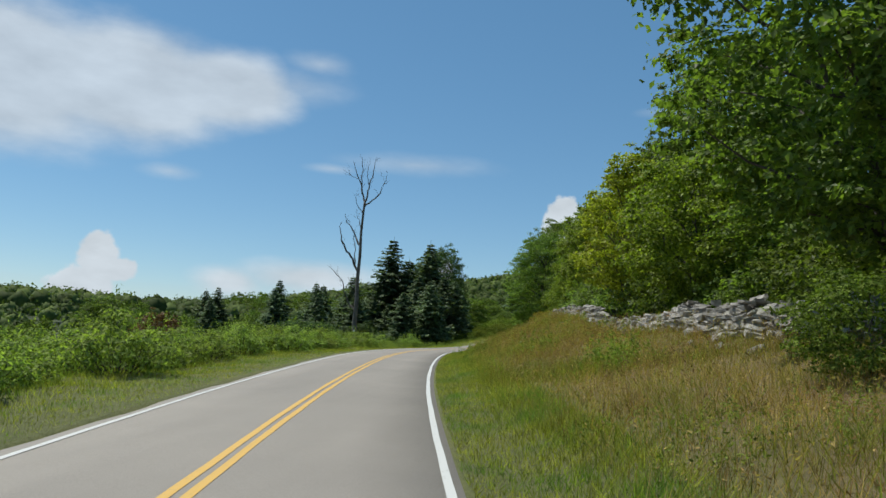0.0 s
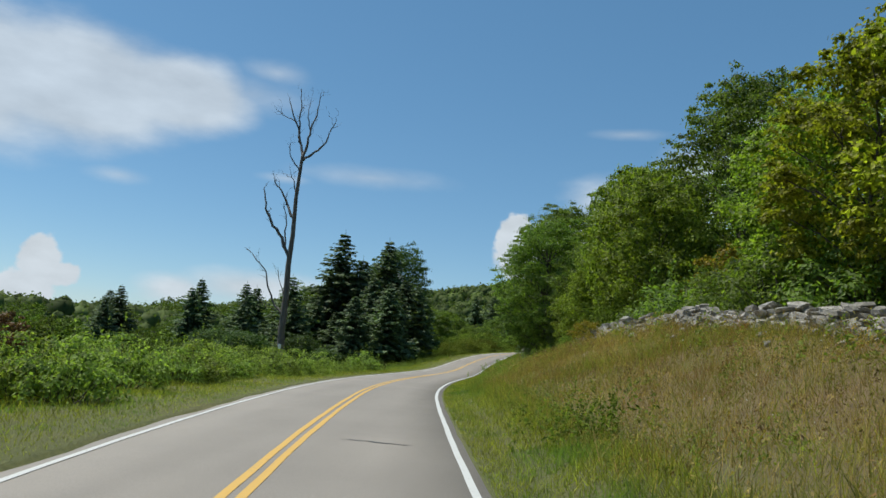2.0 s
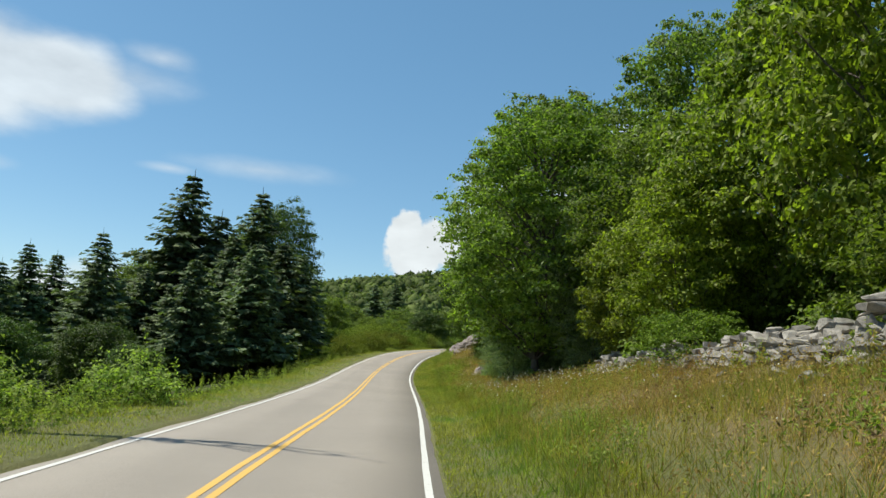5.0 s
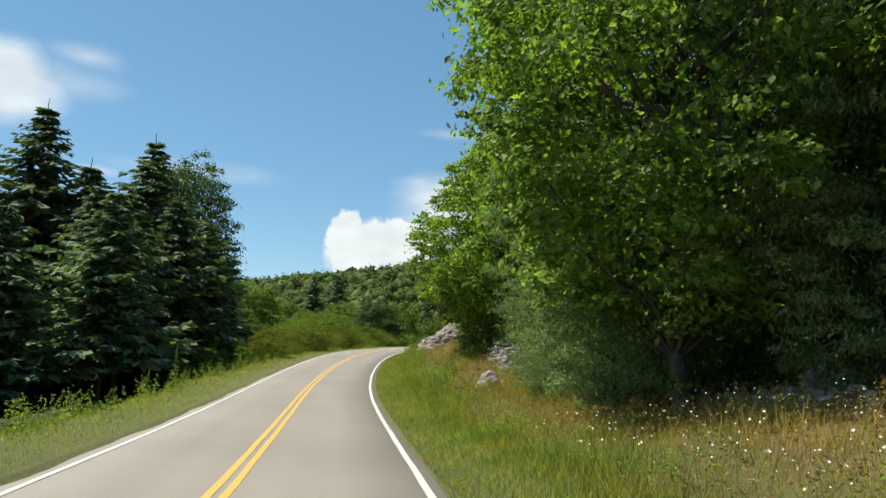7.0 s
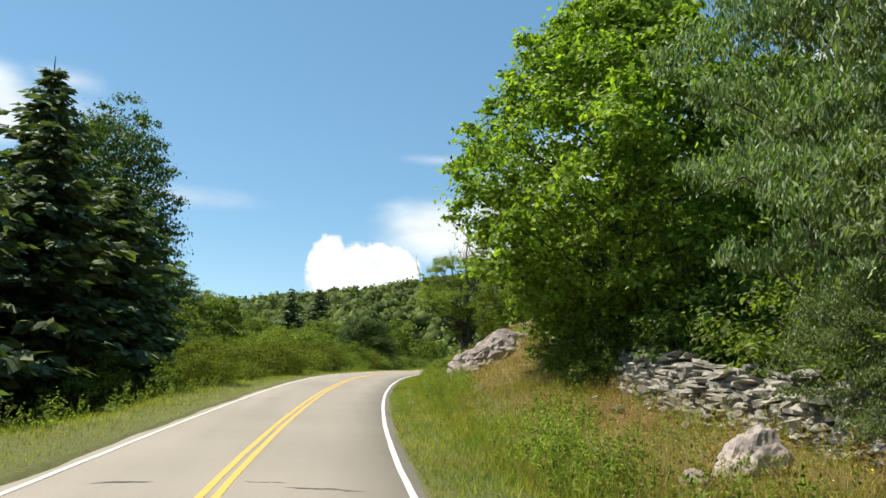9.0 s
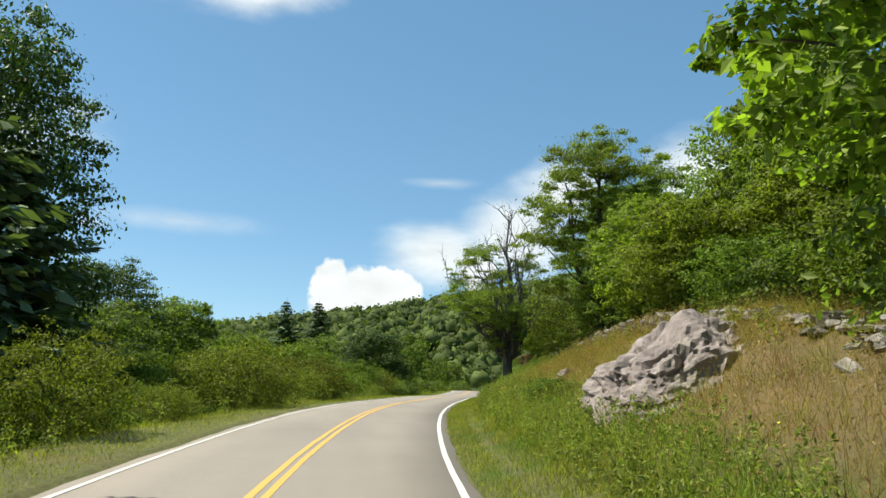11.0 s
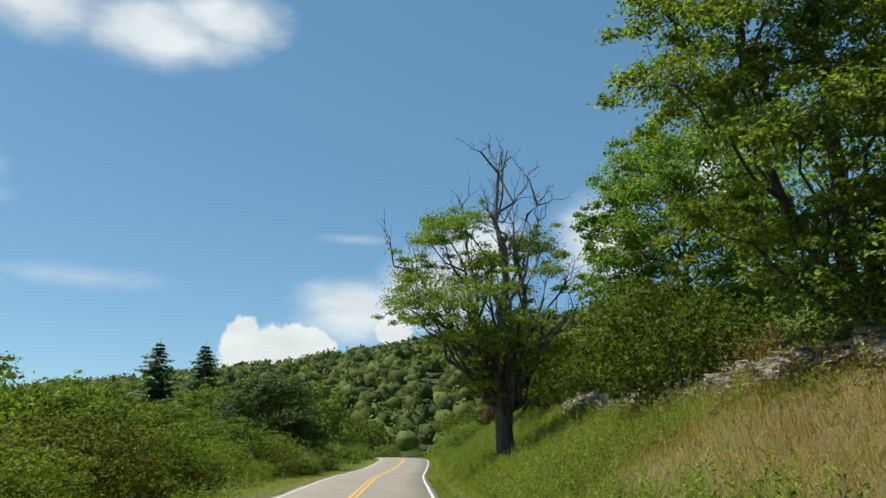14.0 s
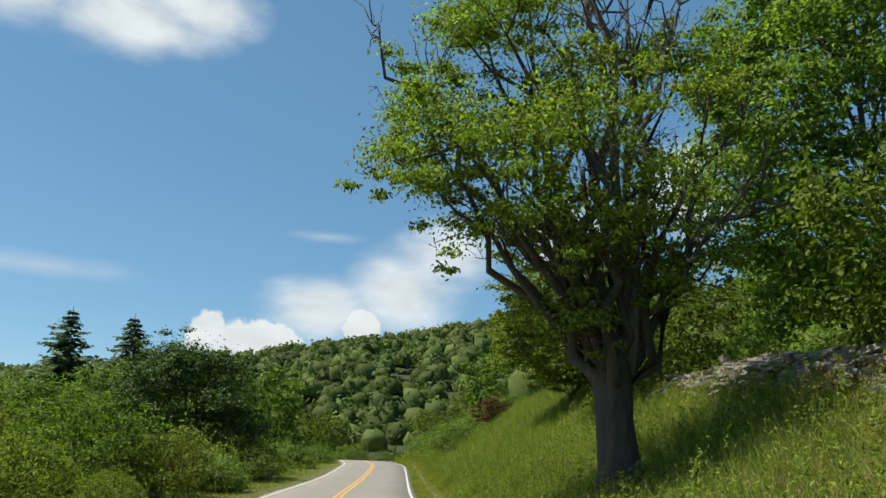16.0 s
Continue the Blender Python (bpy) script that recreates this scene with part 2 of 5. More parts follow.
M_SUMAC = leaf_material("yellow_green_leaves", (0.105, 0.145, 0.02), (0.235, 0.27, 0.045), 0.48)
M_GOLD = leaf_material("golden_leaves", (0.16, 0.13, 0.015), (0.27, 0.19, 0.03), 0.45)
M_LOCUST = leaf_material("feathery_leaves", (0.115, 0.15, 0.028), (0.235, 0.275, 0.056), 0.5, vary=0.22)
M_CHERRY = leaf_material("narrow_glossy_leaves", (0.095, 0.14, 0.055), (0.215, 0.27, 0.12), 0.36, 0.5, 0.02, 0.3)
M_OLIVE = leaf_material("olive_bush_leaves", (0.09, 0.11, 0.018), (0.205, 0.22, 0.04), 0.3, 0.7, 0.05, 0.1, "", 0.9)
M_BRACKEN = leaf_material("brown_bracken", (0.12, 0.075, 0.045), (0.25, 0.165, 0.095), 0.3, 0.9, 0.01, 0.05)
M_SHRUB = leaf_material("thicket_leaves", (0.135, 0.175, 0.042), (0.28, 0.325, 0.095), 0.42, 0.65, 0.03, 0.1)
M_BUSH = leaf_material("bush_leaves", (0.06, 0.092, 0.016), (0.16, 0.205, 0.038), 0.32, 0.7, 0.025, 0.1, "", 0.5)
M_NEEDLE = leaf_material("spruce_needles", (0.055, 0.085, 0.044), (0.15, 0.19, 0.095), 0.2, 0.6, 0.02, 0.1)
M_FOREST = leaf_material("distant_canopy", (0.105, 0.145, 0.042), (0.125, 0.165, 0.046), 0.25, 0.7, 0.02, 0.1, "tone")
M_RUST = leaf_material("russet_leaves", (0.10, 0.055, 0.025), (0.17, 0.085, 0.04), 0.3)
M_STRAW = leaf_material("dry_grass", (0.25, 0.155, 0.05), (0.50, 0.355, 0.135), 0.35, 0.9, 0.01, 0.05, patches=(((0.19, 0.10, 0.048), 0.42), ((0.175, 0.165, 0.045), 0.8)))
M_GRASS = leaf_material("green_grass", (0.165, 0.155, 0.028), (0.33, 0.305, 0.075), 0.42, 0.9, 0.01, 0.05, patches=(((0.085, 0.12, 0.028), 0.7),))
M_FRESH = leaf_material("lush_grass", (0.115, 0.155, 0.03), (0.25, 0.30, 0.078), 0.45, 0.9, 0.01, 0.05)
M_WEED = leaf_material("weed_leaves", (0.12, 0.145, 0.032), (0.25, 0.275, 0.075), 0.4, 0.8, 0.02, 0.08)
M_PETAL, _, _, pp = material("white_petals", 0.6)
pp.inputs["Base Color"].default_value = (0.62, 0.64, 0.52, 1)
M_YPETAL, _, _, pp = material("yellow_petals", 0.6)
pp.inputs["Base Color"].default_value = (0.75, 0.55, 0.03, 1)
M_TAG, _, _, pp = material("white_enamel", 0.4)
pp.inputs["Base Color"].default_value = (0.75, 0.75, 0.72, 1)
# ---------------------------------------------------------------- mesh helpers
def mesh_of(name, blocks, mats, smooth=False):
    """One mesh from blocks (vertices (n, 3), faces (m, k), material slot)."""
    me = bpy.data.meshes.new(name)
    verts, loops, starts, slots, base, at = [], [], [], [], 0, 0
    for v, f, slot in blocks:
        v, f = np.asarray(v, float), np.asarray(f, int)
        verts.append(v)
        loops.append((f + base).ravel())
        starts.append(at + np.arange(len(f)) * f.shape[1])
        slots.append(np.full(len(f), slot))
        base += len(v)
        at += f.size
    verts, loops, starts, slots = (np.concatenate(x) for x in (verts, loops, starts, slots))
    me.vertices.add(len(verts))
    me.vertices.foreach_set("co", verts.astype(np.float32).ravel())
    me.loops.add(len(loops))
    me.loops.foreach_set("vertex_index", loops.astype(np.int32))
    me.polygons.add(len(starts))
    me.polygons.foreach_set("loop_start", starts.astype(np.int32))
    me.polygons.foreach_set("material_index", slots.astype(np.int32))
    me.polygons.foreach_set("use_smooth", np.full(len(starts), smooth))
    for m in mats:
        me.materials.append(m)
    me.update(calc_edges=True)
    me.validate()
    return me


def part(name, blocks, mats, parent=None, label="", smooth=False):
    ob = new(name, mesh_of(name, blocks, mats if isinstance(mats, (list, tuple)) else [mats], smooth))
    ob.parent = parent
    if label:
        ob["label"] = label
    return ob


def unit(v):
    return v / np.maximum(np.linalg.norm(v, axis=-1, keepdims=True), 1e-9)


def leaves(rng, at, normal, size, wide=0.62, droop=0.15, hang=0.0, corners=4):
    """Diamond or three-cornered leaves at points, facing roughly along normal; hang turns their tips down."""
    n = len(at)
    t = unit(np.cross(normal, rng.normal(size=(n, 3))))
    if hang:
        t = unit(t * (1 - hang) + np.array([0, 0, -1.0]) * hang)
        normal = unit(np.cross(t, rng.normal(size=(n, 3))))
    s = unit(np.cross(normal, t))
    size = size[:, None]
    if corners == 3:
        v = np.stack([at - t * size * 0.4 - s * size * wide * 0.5, at - t * size * 0.4 + s * size * wide * 0.5, at + t * size * 0.6 - normal * size * droop], 1)
        return v.reshape(-1, 3), np.arange(3 * n).reshape(n, 3)
    v = np.stack([at - t * size * 0.5, at + s * size * wide * 0.5, at + t * size * 0.5 - normal * size * droop, at - s * size * wide * 0.5], 1)
    return v.reshape(-1, 3), np.arange(4 * n).reshape(n, 4)


def clump(rng, centre, radius, count, size, squash=0.75, wide=0.62, hang=0.0, up=0.4, hollow=0.62, loose=0.5, corners=4):
    """Leaves of one bough: a ragged shell round a centre."""
    count, size = int(count * 1.9), size * 0.72
    d = unit(rng.normal(size=(count, 3)))
    d[:, 2] = np.where(d[:, 2] < -0.3, -d[:, 2] * 0.5, d[:, 2])
    r = radius * (hollow + (1 - hollow) * rng.random(count) ** 0.6) * (1 + 0.25 * rng.normal(size=count))
    at = centre + d * r[:, None] * np.array([1, 1, squash])
    normal = unit(d * 0.8 + np.array([0, 0, up]) + rng.normal(size=(count, 3)) * loose)
    return leaves(rng, at, normal, size * (0.65 + 0.7 * rng.random(count)), wide, 0.15, hang, corners)


def tube(points, radii, sides=6):
    """A tapered limb along points."""
    p = np.asarray(points, float)
    r = np.asarray(radii, float)
    d = unit(np.gradient(p, axis=0))
    ref = np.where(np.abs(d[:, 2:]) > 0.9, [[1.0, 0, 0]], [[0, 0, 1.0]])
    u = unit(np.cross(d, ref))
    w = np.cross(d, u)
    a = np.arange(sides) * 2 * np.pi / sides
    ring = p[:, None] + r[:, None, None] * (np.cos(a)[None, :, None] * u[:, None] + np.sin(a)[None, :, None] * w[:, None])
    k, n = len(p), sides
    f = [[i * n + j, i * n + (j + 1) % n, (i + 1) * n + (j + 1) % n, (i + 1) * n + j] for i in range(k - 1) for j in range(n)]
    return ring.reshape(-1, 3), np.array(f)


def limb(rng, start, end, r0, r1, steps=6, wobble=0.06, sag=0.0, sides=6):
    start, end = np.asarray(start, float), np.asarray(end, float)
    t = np.linspace(0, 1, steps)
    ln = np.linalg.norm(end - start)
    p = start + (end - start) * t[:, None]
    p[1:-1] += rng.normal(size=(steps - 2, 3)) * wobble * ln
    p[:, 2] += sag * ln * np.sin(t * np.pi)
    return tube(p, r0 + (r1 - r0) * t, sides), p


def twigs(rng, path, count, length, radius, out, blocks, deep=1):
    """Bare side twigs along a limb."""
    for _ in range(count):
        i = rng.integers(1, len(path))
        a = path[i]
        go = unit(unit(path[i] - path[i - 1]) * 0.6 + unit(rng.normal(size=3)) * 0.7 + np.array([0, 0, out]))
        ln = length * (0.5 + rng.random())
        (v, f), p = limb(rng, a, a + go * ln, radius, radius * 0.35, 5, 0.07, 0, 4)
        blocks.append((v, f, 0))
        if deep:
            twigs(rng, p, 2, length * 0.5, radius * 0.55, out, blocks, deep - 1)


# ---------------------------------------------------------------- lie of the land
ROAD_X = [(-90, 18.0), (-60, 11.5), (-22, 2.9), (0, -2.1), (11, -4.2), (20.9, -5.94), (29.7, -7.26), (38.5, -8.4), (47.3, -9.35), (56.1, -10.25),
          (65, -10.65), (74.8, -10.6), (83.6, -10.25), (92.4, -10.0), (101.2, -9.88), (111, -9.79), (120, -9.65), (128.7, -9.24),
          (137.5, -8.58), (146.3, -7.7), (157.3, -6.05), (165, -4.5), (172.7, -2.86), (181.5, -0.7), (192.5, 1.76), (202.4, 4.0),
          (214.5, 7.2), (231, 11.6), (245, 15.2), (255, 16.6), (265, 18.4), (277, 21), (292, 25), (312, 31), (400, 60)]
ROAD_Z = [(-90, -1.6), (-30, -0.5), (0, 0.0), (13.1, 0.23), (26.6, 0.42), (40.4, 0.66), (52.2, 0.70), (64, 0.715), (76, 0.726), (87.8, 0.73),
          (99.2, 0.76), (110.2, 0.83), (120.3, 1.05), (129.4, 1.44), (138.5, 1.88), (147.7, 2.4), (156.8, 2.92), (165.7, 3.32),
          (174.7, 3.63), (190, 4.15), (205, 4.6), (215, 4.85), (225, 5.2), (240, 6.0), (260, 6.8), (300, 7.0), (400, 7.0)]
BANK = [(-90, 1.2), (0, 1.5), (20, 1.95), (34, 1.95), (46, 2.6), (58, 3.05), (71, 2.6), (90, 1.8), (100, 1.2), (110, 0.6), (121, 0.5), (128, 1.1), (134, 1.5), (140, 2.4), (145, 3.5), (150, 3.5),
        (156, 3.4), (165, 3.3), (182, 3.1), (198, 4.0), (212, 5.0), (228, 4.8), (245, 3.6), (262, 2.5), (400, 1.0)]
RIDGE = [(-180, 6), (-60, 12), (-38, 12), (-35, 9), (-31, 2), (-27, 4), (-23, 11), (-16, 23), (-6, 37), (0, 46), (5, 54), (9, 60),
         (15, 72), (21, 84), (30, 90), (45, 78), (90, 50), (180, 14)]
DENSE = np.arange(-90, 400.01, 0.5)


def smooth_table(rows, width):
    a = np.array(rows, float)
    v = np.interp(DENSE, a[:, 0], a[:, 1])
    k = np.exp(-0.5 * (np.arange(-30, 31) * 0.5 / width) ** 2)
    pad = np.concatenate([2 * v[0] - v[30:0:-1], v, 2 * v[-1] - v[-2:-32:-1]])
    return np.convolve(pad, k / k.sum(), "valid")


T_X, T_Z, T_B = smooth_table(ROAD_X, 4.0), smooth_table(ROAD_Z, 4.0), smooth_table(BANK, 4.0)
HALF, LEFT, PAVED, WALL_D = 2.65, 2.45, 2.87, 10.3


def road_x(y):
    return np.interp(y, DENSE, T_X)


def road_z(y):
    return np.interp(y, DENSE, T_Z)


def step(a, b, v):
    t = np.clip((v - a) / (b - a), 0, 1)
    return t * t * (3 - 2 * t)


def bumps(x, y, scale, seed=0):
    return (np.sin(x / scale + seed) * np.cos(y / scale * 1.17 + 2 * seed) + 0.6 * np.sin(x / scale * 2.3 + y / scale * 1.9 + 3 * seed)
            + 0.35 * np.sin(x / scale * 4.1 - y / scale * 3.7 + seed)) / 2


def ground_z(x, y):
    x, y = np.asarray(x, float), np.asarray(y, float)
    d = x - road_x(y)
    zr, hb = road_z(y), np.interp(y, DENSE, T_B)
    right = hb * np.clip((d - 3.7) / (WALL_D - 3.7), 0, 1) ** 1.1 + 0.05 * np.clip(d - WALL_D, 0, 40) + 0.02 * np.clip(d - 2.9, 0, 1)
    left = -0.05 * np.clip(-d - 2.9, 0, 10) - 2.0 * step(7, 24, -d) - 1.5 * step(5.2, 8.6, -d) * step(82, 96, y) * (1 - step(158, 176, y))
    rough = step(3.2, 6, np.abs(d))
    z = zr + np.where(d > 0, right, left) + rough * (0.10 * bumps(x, y, 1.3, 1.0) + 0.12 * bumps(x, y, 4.0, 2.0))
    z = z - 0.12 * (np.abs(d) < PAVED - 0.1)
    far, way = np.hypot(x, y), np.degrees(np.arctan2(x, y))
    high = np.interp(way, [r[0] for r in RIDGE], [r[1] for r in RIDGE])
    hill = high * step(215, 560, far) ** 1.3 * np.where(far > 560, np.exp(-((far - 560) / 500.0) ** 2), 1.0)
    away = step(14, 45, np.abs(d))
    return z * (1 - 0.8 * step(250, 560, far)) + hill * np.maximum(away, step(300, 420, far)) + 1.2 * bumps(x, y, 38.0, 4.0) * step(30, 120, np.abs(d))


def gz(x, y):
    return float(ground_z(x, y))


ys = np.concatenate([[-900, -500, -260, -150, -110], np.arange(-90, 230, 1.4), np.arange(230, 330, 4.0), np.arange(330, 700, 16.0), [760, 900, 1200, 1700, 2500, 4000]])
ds = np.concatenate([[-4000, -2000, -1200, -800], np.arange(-620, -100, 18.0), np.arange(-100, -24, 4.0), np.arange(-24, -6, 1.0), np.arange(-6, -2.95, 0.5), [-2.87, -2.72, 0, 2.72, 2.87],
                     np.arange(3.0, 13, 0.5), np.arange(13, 30, 2.0), np.arange(30, 100, 6.0), np.arange(100, 620, 18.0), [700, 900, 1300, 2200, 4000]])
gy, gd = np.meshgrid(ys, ds, indexing="ij")
gx = gd + road_x(gy)
gzz = ground_z(gx, gy)
nr, nc = gy.shape
idx = np.arange(nr * nc).reshape(nr, nc)
quads = np.stack([idx[:-1, :-1], idx[:-1, 1:], idx[1:, 1:], idx[1:, :-1]], -1).reshape(-1, 4)
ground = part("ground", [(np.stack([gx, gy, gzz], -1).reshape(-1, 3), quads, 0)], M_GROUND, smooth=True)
tagged(ground, "grassy roadside ground with banks and forested hills", "ground", kind="structure")
dry = step(0, 1, (gd - np.interp(gy, [60, 80, 125, 140], [4.5, 5.8, 5.8, 5.0])) / 2.0) * (1 - step(24, 60, gd)) * (1 - 0.75 * step(158, 180, gy)) * (0.75 + 0.25 * bumps(gx, gy, 3.0, 5.0))
# wood floor behind the wall; the left-verge term paints shade under the trees
litter_shade = np.maximum(step(WALL_D + 0.5, WALL_D + 3, gd), np.maximum(step(22, 34, -gd), step(5.4, 6.8, -gd) * step(84, 94, gy) * (1 - step(226, 238, gy))))
litter_shade = np.maximum(np.maximum(litter_shade, step(235, 260, gy) * step(10, 18, np.abs(gd))), step(300, 330, gy))
for key, val in (("dry", dry), ("litter_shade", litter_shade)):
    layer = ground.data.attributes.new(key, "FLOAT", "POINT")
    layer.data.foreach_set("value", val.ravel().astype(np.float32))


def ribbon(y0, y1, offsets, lift, stepy=1.0, wave=None):
    """A strip along the road: rows of points at sideways offsets from its middle."""
    yy = np.arange(y0, y1 + 1e-6, stepy)
    cx = road_x(yy)
    slope = np.gradient(cx, yy)
    k = np.sqrt(1 + slope ** 2)
    nx, ny = 1 / k, -slope / k
    v = []
    for o, h in offsets:
        oo = o + (0 if wave is None else wave(yy, o))
        v.append(np.stack([cx + nx * oo, yy + ny * oo, road_z(yy) + lift + h], -1))
    v = np.stack(v, 1)
    a, b = v.shape[:2]
    i = np.arange(a * b).reshape(a, b)
    f = np.stack([i[:-1, :-1], i[:-1, 1:], i[1:, 1:], i[1:, :-1]], -1).reshape(-1, 4)
    return v.reshape(-1, 3), f, 0


def edge_wave(yy, o):
    return 0.0 if abs(o) < PAVED - 0.2 else 0.035 * np.sin(yy * 0.8 + o) + 0.03 * np.sin(yy * 1.9 + 2 * o)


road = part("road", [ribbon(-88, 396, [(-PAVED + 0.15, -0.14), (-PAVED + 0.18, -0.005), (-1.4, 0.02), (0, 0.03), (1.4, 0.02), (PAVED, -0.005), (PAVED + 0.03, -0.14)], 0.0, 1.0, edge_wave)], M_ASPHALT, smooth=True)
tagged(road, "worn light grey asphalt two-lane country road", "road", kind="structure")


def crown_z(o):
    return float(np.interp(abs(o), [0, 1.4, PAVED], [0.03, 0.02, -0.005]))


def line(name, mid, wide, mat, label):
    a, b = mid - wide / 2, mid + wide / 2
    rag = lambda yy, o: 0.004 * np.sin(yy * 0.9 + 7 * o) + 0.003 * np.sin(yy * 2.3 + o)
    ob = part(name, [ribbon(-88, 396, [(a, crown_z(a)), (mid, crown_z(mid)), (b, crown_z(b))], 0.006, 0.5, rag)], mat, smooth=True)
    return tagged(ob, label, "road marking", kind="structure")


line("edge_line", -LEFT, 0.10, M_WHITE, "solid white painted edge line, slightly worn")
line("edge_line", HALF, 0.11, M_WHITE, "solid white painted edge line, slightly worn")
line("centre_line", -0.10, 0.11, M_YELLOW, "solid yellow painted centre line, one of a pair")
line("centre_line", 0.10, 0.11, M_YELLOW, "solid yellow painted centre line, one of a pair")


def road_crack(rng, y, o0, o1, thick):
    n = 14
    o = np.linspace(o0, o1, n)
    yy = y + np.cumsum(rng.normal(size=n)) * 0.03
    w = thick * (0.3 + rng.random(n)) * np.sin(np.linspace(0.15, np.pi - 0.15, n))
    rows = []
    for s in (-1, 1):
        yv = yy + s * w
        rows.append(np.stack([road_x(yv) + o, yv, road_z(yv) + [crown_z(q) + 0.005 for q in o]], -1))
    v = np.concatenate(rows)
    f = [[i, i + 1, n + i + 1, n + i] for i in range(n - 1)]
    return tagged(part("road_crack", [(v, f, 0)], M_SEAM), "dark filled crack across the asphalt lane", "crack", "road cracks", "structure")


crng = np.random.default_rng(5)
for y, o0, o1, w in ((67.5, -2.5, -0.4, 0.07), (67.6, 0.3, 1.6, 0.03), (121.5, -1.7, -0.9, 0.05), (121.5, 0.9, 2.0, 0.07), (121.9, 0.3, 0.9, 0.03),
                     (159.0, 0.7, 1.8, 0.10), (40.0, 0.7, 1.9, 0.06), (92.5, -2.0, -1.1, 0.05), (140.0, -1.9, -0.8, 0.05)):
    road_crack(crng, y, o0, o1, w)


# ---------------------------------------------------------------- trees
def stand(x, y, scale=1.0, turn=0.0, tall=1.0, sink=0.12):
    return Matrix.Translation((x, y, gz(x, y) - sink)) @ Matrix.Rotation(radians(turn), 4, "Z") @ Matrix.Diagonal((scale, scale, scale * tall, 1))


def broadleaf(name, seed, h, r, bottom, boughs, per, size, leafmat, label, squash=0.7, wide=0.62, hang=0.0, spread=0.30, trunk=0.22, shape=1.0, open_=0.0, peak=0.0, plain=False):
    """A leafy tree: trunk and limbs, and a crown of many leaves gathered in boughs."""
    rng = np.random.default_rng(seed)
    root = tagged(new(name), label, "tree")
    mid, half = (h + bottom) / 2, (h - bottom) / 2
    crown, wood = [], []
    lean = rng.normal(size=2) * 0.03 * h
    top = np.array([lean[0], lean[1], h * 0.82])
    (v, f), spine = limb(rng, (0, 0, -0.2), top, trunk, trunk * 0.2, 9, 0.015, 0, 8)
    v[:8] *= np.array([1.5, 1.5, 1])
    wood.append((v, f, 0))
    for i in range(boughs):
        u = 2 * (i + rng.random()) / boughs - 1
        a = i * 2.39996 + rng.random() * 0.8
        prof = (1 - abs(u) ** 2.2) ** 0.5 if u > 0 else (1 - abs(u) ** (2.6 * shape)) ** 0.6
        if peak and u > -0.3:
            prof *= 1 - peak * ((u + 0.3) / 1.3) ** 1.2
        rr = r * prof * (0.55 + 0.42 * rng.random() ** 0.5)
        c = np.array([rr * np.cos(a), rr * np.sin(a), mid + u * half * 0.92])
        rad = r * spread * (0.75 + 0.5 * rng.random())
        if rng.random() < open_:
            continue
        crown.append((*clump(rng, c, rad, int(per * (0.7 + 0.6 * rng.random())), size, squash, wide, hang), 0))
        # smaller sprays at the bough's rim make the outline ragged
        for _ in range(3):
            go = unit(np.array([np.cos(a), np.sin(a), 0.3]) + rng.normal(size=3) * 0.6)
            crown.append((*clump(rng, c + go * rad * 1.05, rad * 0.42, int(per * 0.14), size, squash, wide, hang, hollow=0.1), 0))
        if i % (5 if plain else 2) == 0:
            k = np.interp(c[2] - 0.45 * rr - 0.5, spine[:, 2], np.arange(len(spine)))
            s = spine[int(np.clip(k, 1, len(spine) - 2))]
            (v, f), p = limb(rng, s, c, trunk * 0.36, 0.02, 6, 0.03, 0.05, 5)
            wood.append((v, f, 0))
            if not plain:
                twigs(rng, p, 2, rad, 0.02, 0.2, wood, 0)
    # the leaves inside the crown, which close it against the sky
    m = int(boughs * per * 0.16)
    u = rng.uniform(-0.9, 0.86, m)
    prof = np.sqrt(np.clip(1 - np.abs(u) ** 2.3, 0, 1)) * np.where(u > -0.3, 1 - peak * (np.clip(u + 0.3, 0, 2) / 1.3) ** 1.2, 1)
    a, q = rng.random(m) * 6.283, r * prof * 0.74 * np.sqrt(rng.random(m)) * (1 - 0.6 * open_)
    at = np.stack([q * np.cos(a), q * np.sin(a), mid + u * half * 0.9], -1)
    crown.append((*leaves(rng, at, unit(rng.normal(size=(m, 3)) + [0, 0, 0.5]), size * rng.uniform(0.8, 1.3, m), wide, 0.15, hang, 3), 0))
    part("trunk", wood, M_BARK, root, smooth=True)
    part("crown", crown, leafmat, root)
    return root


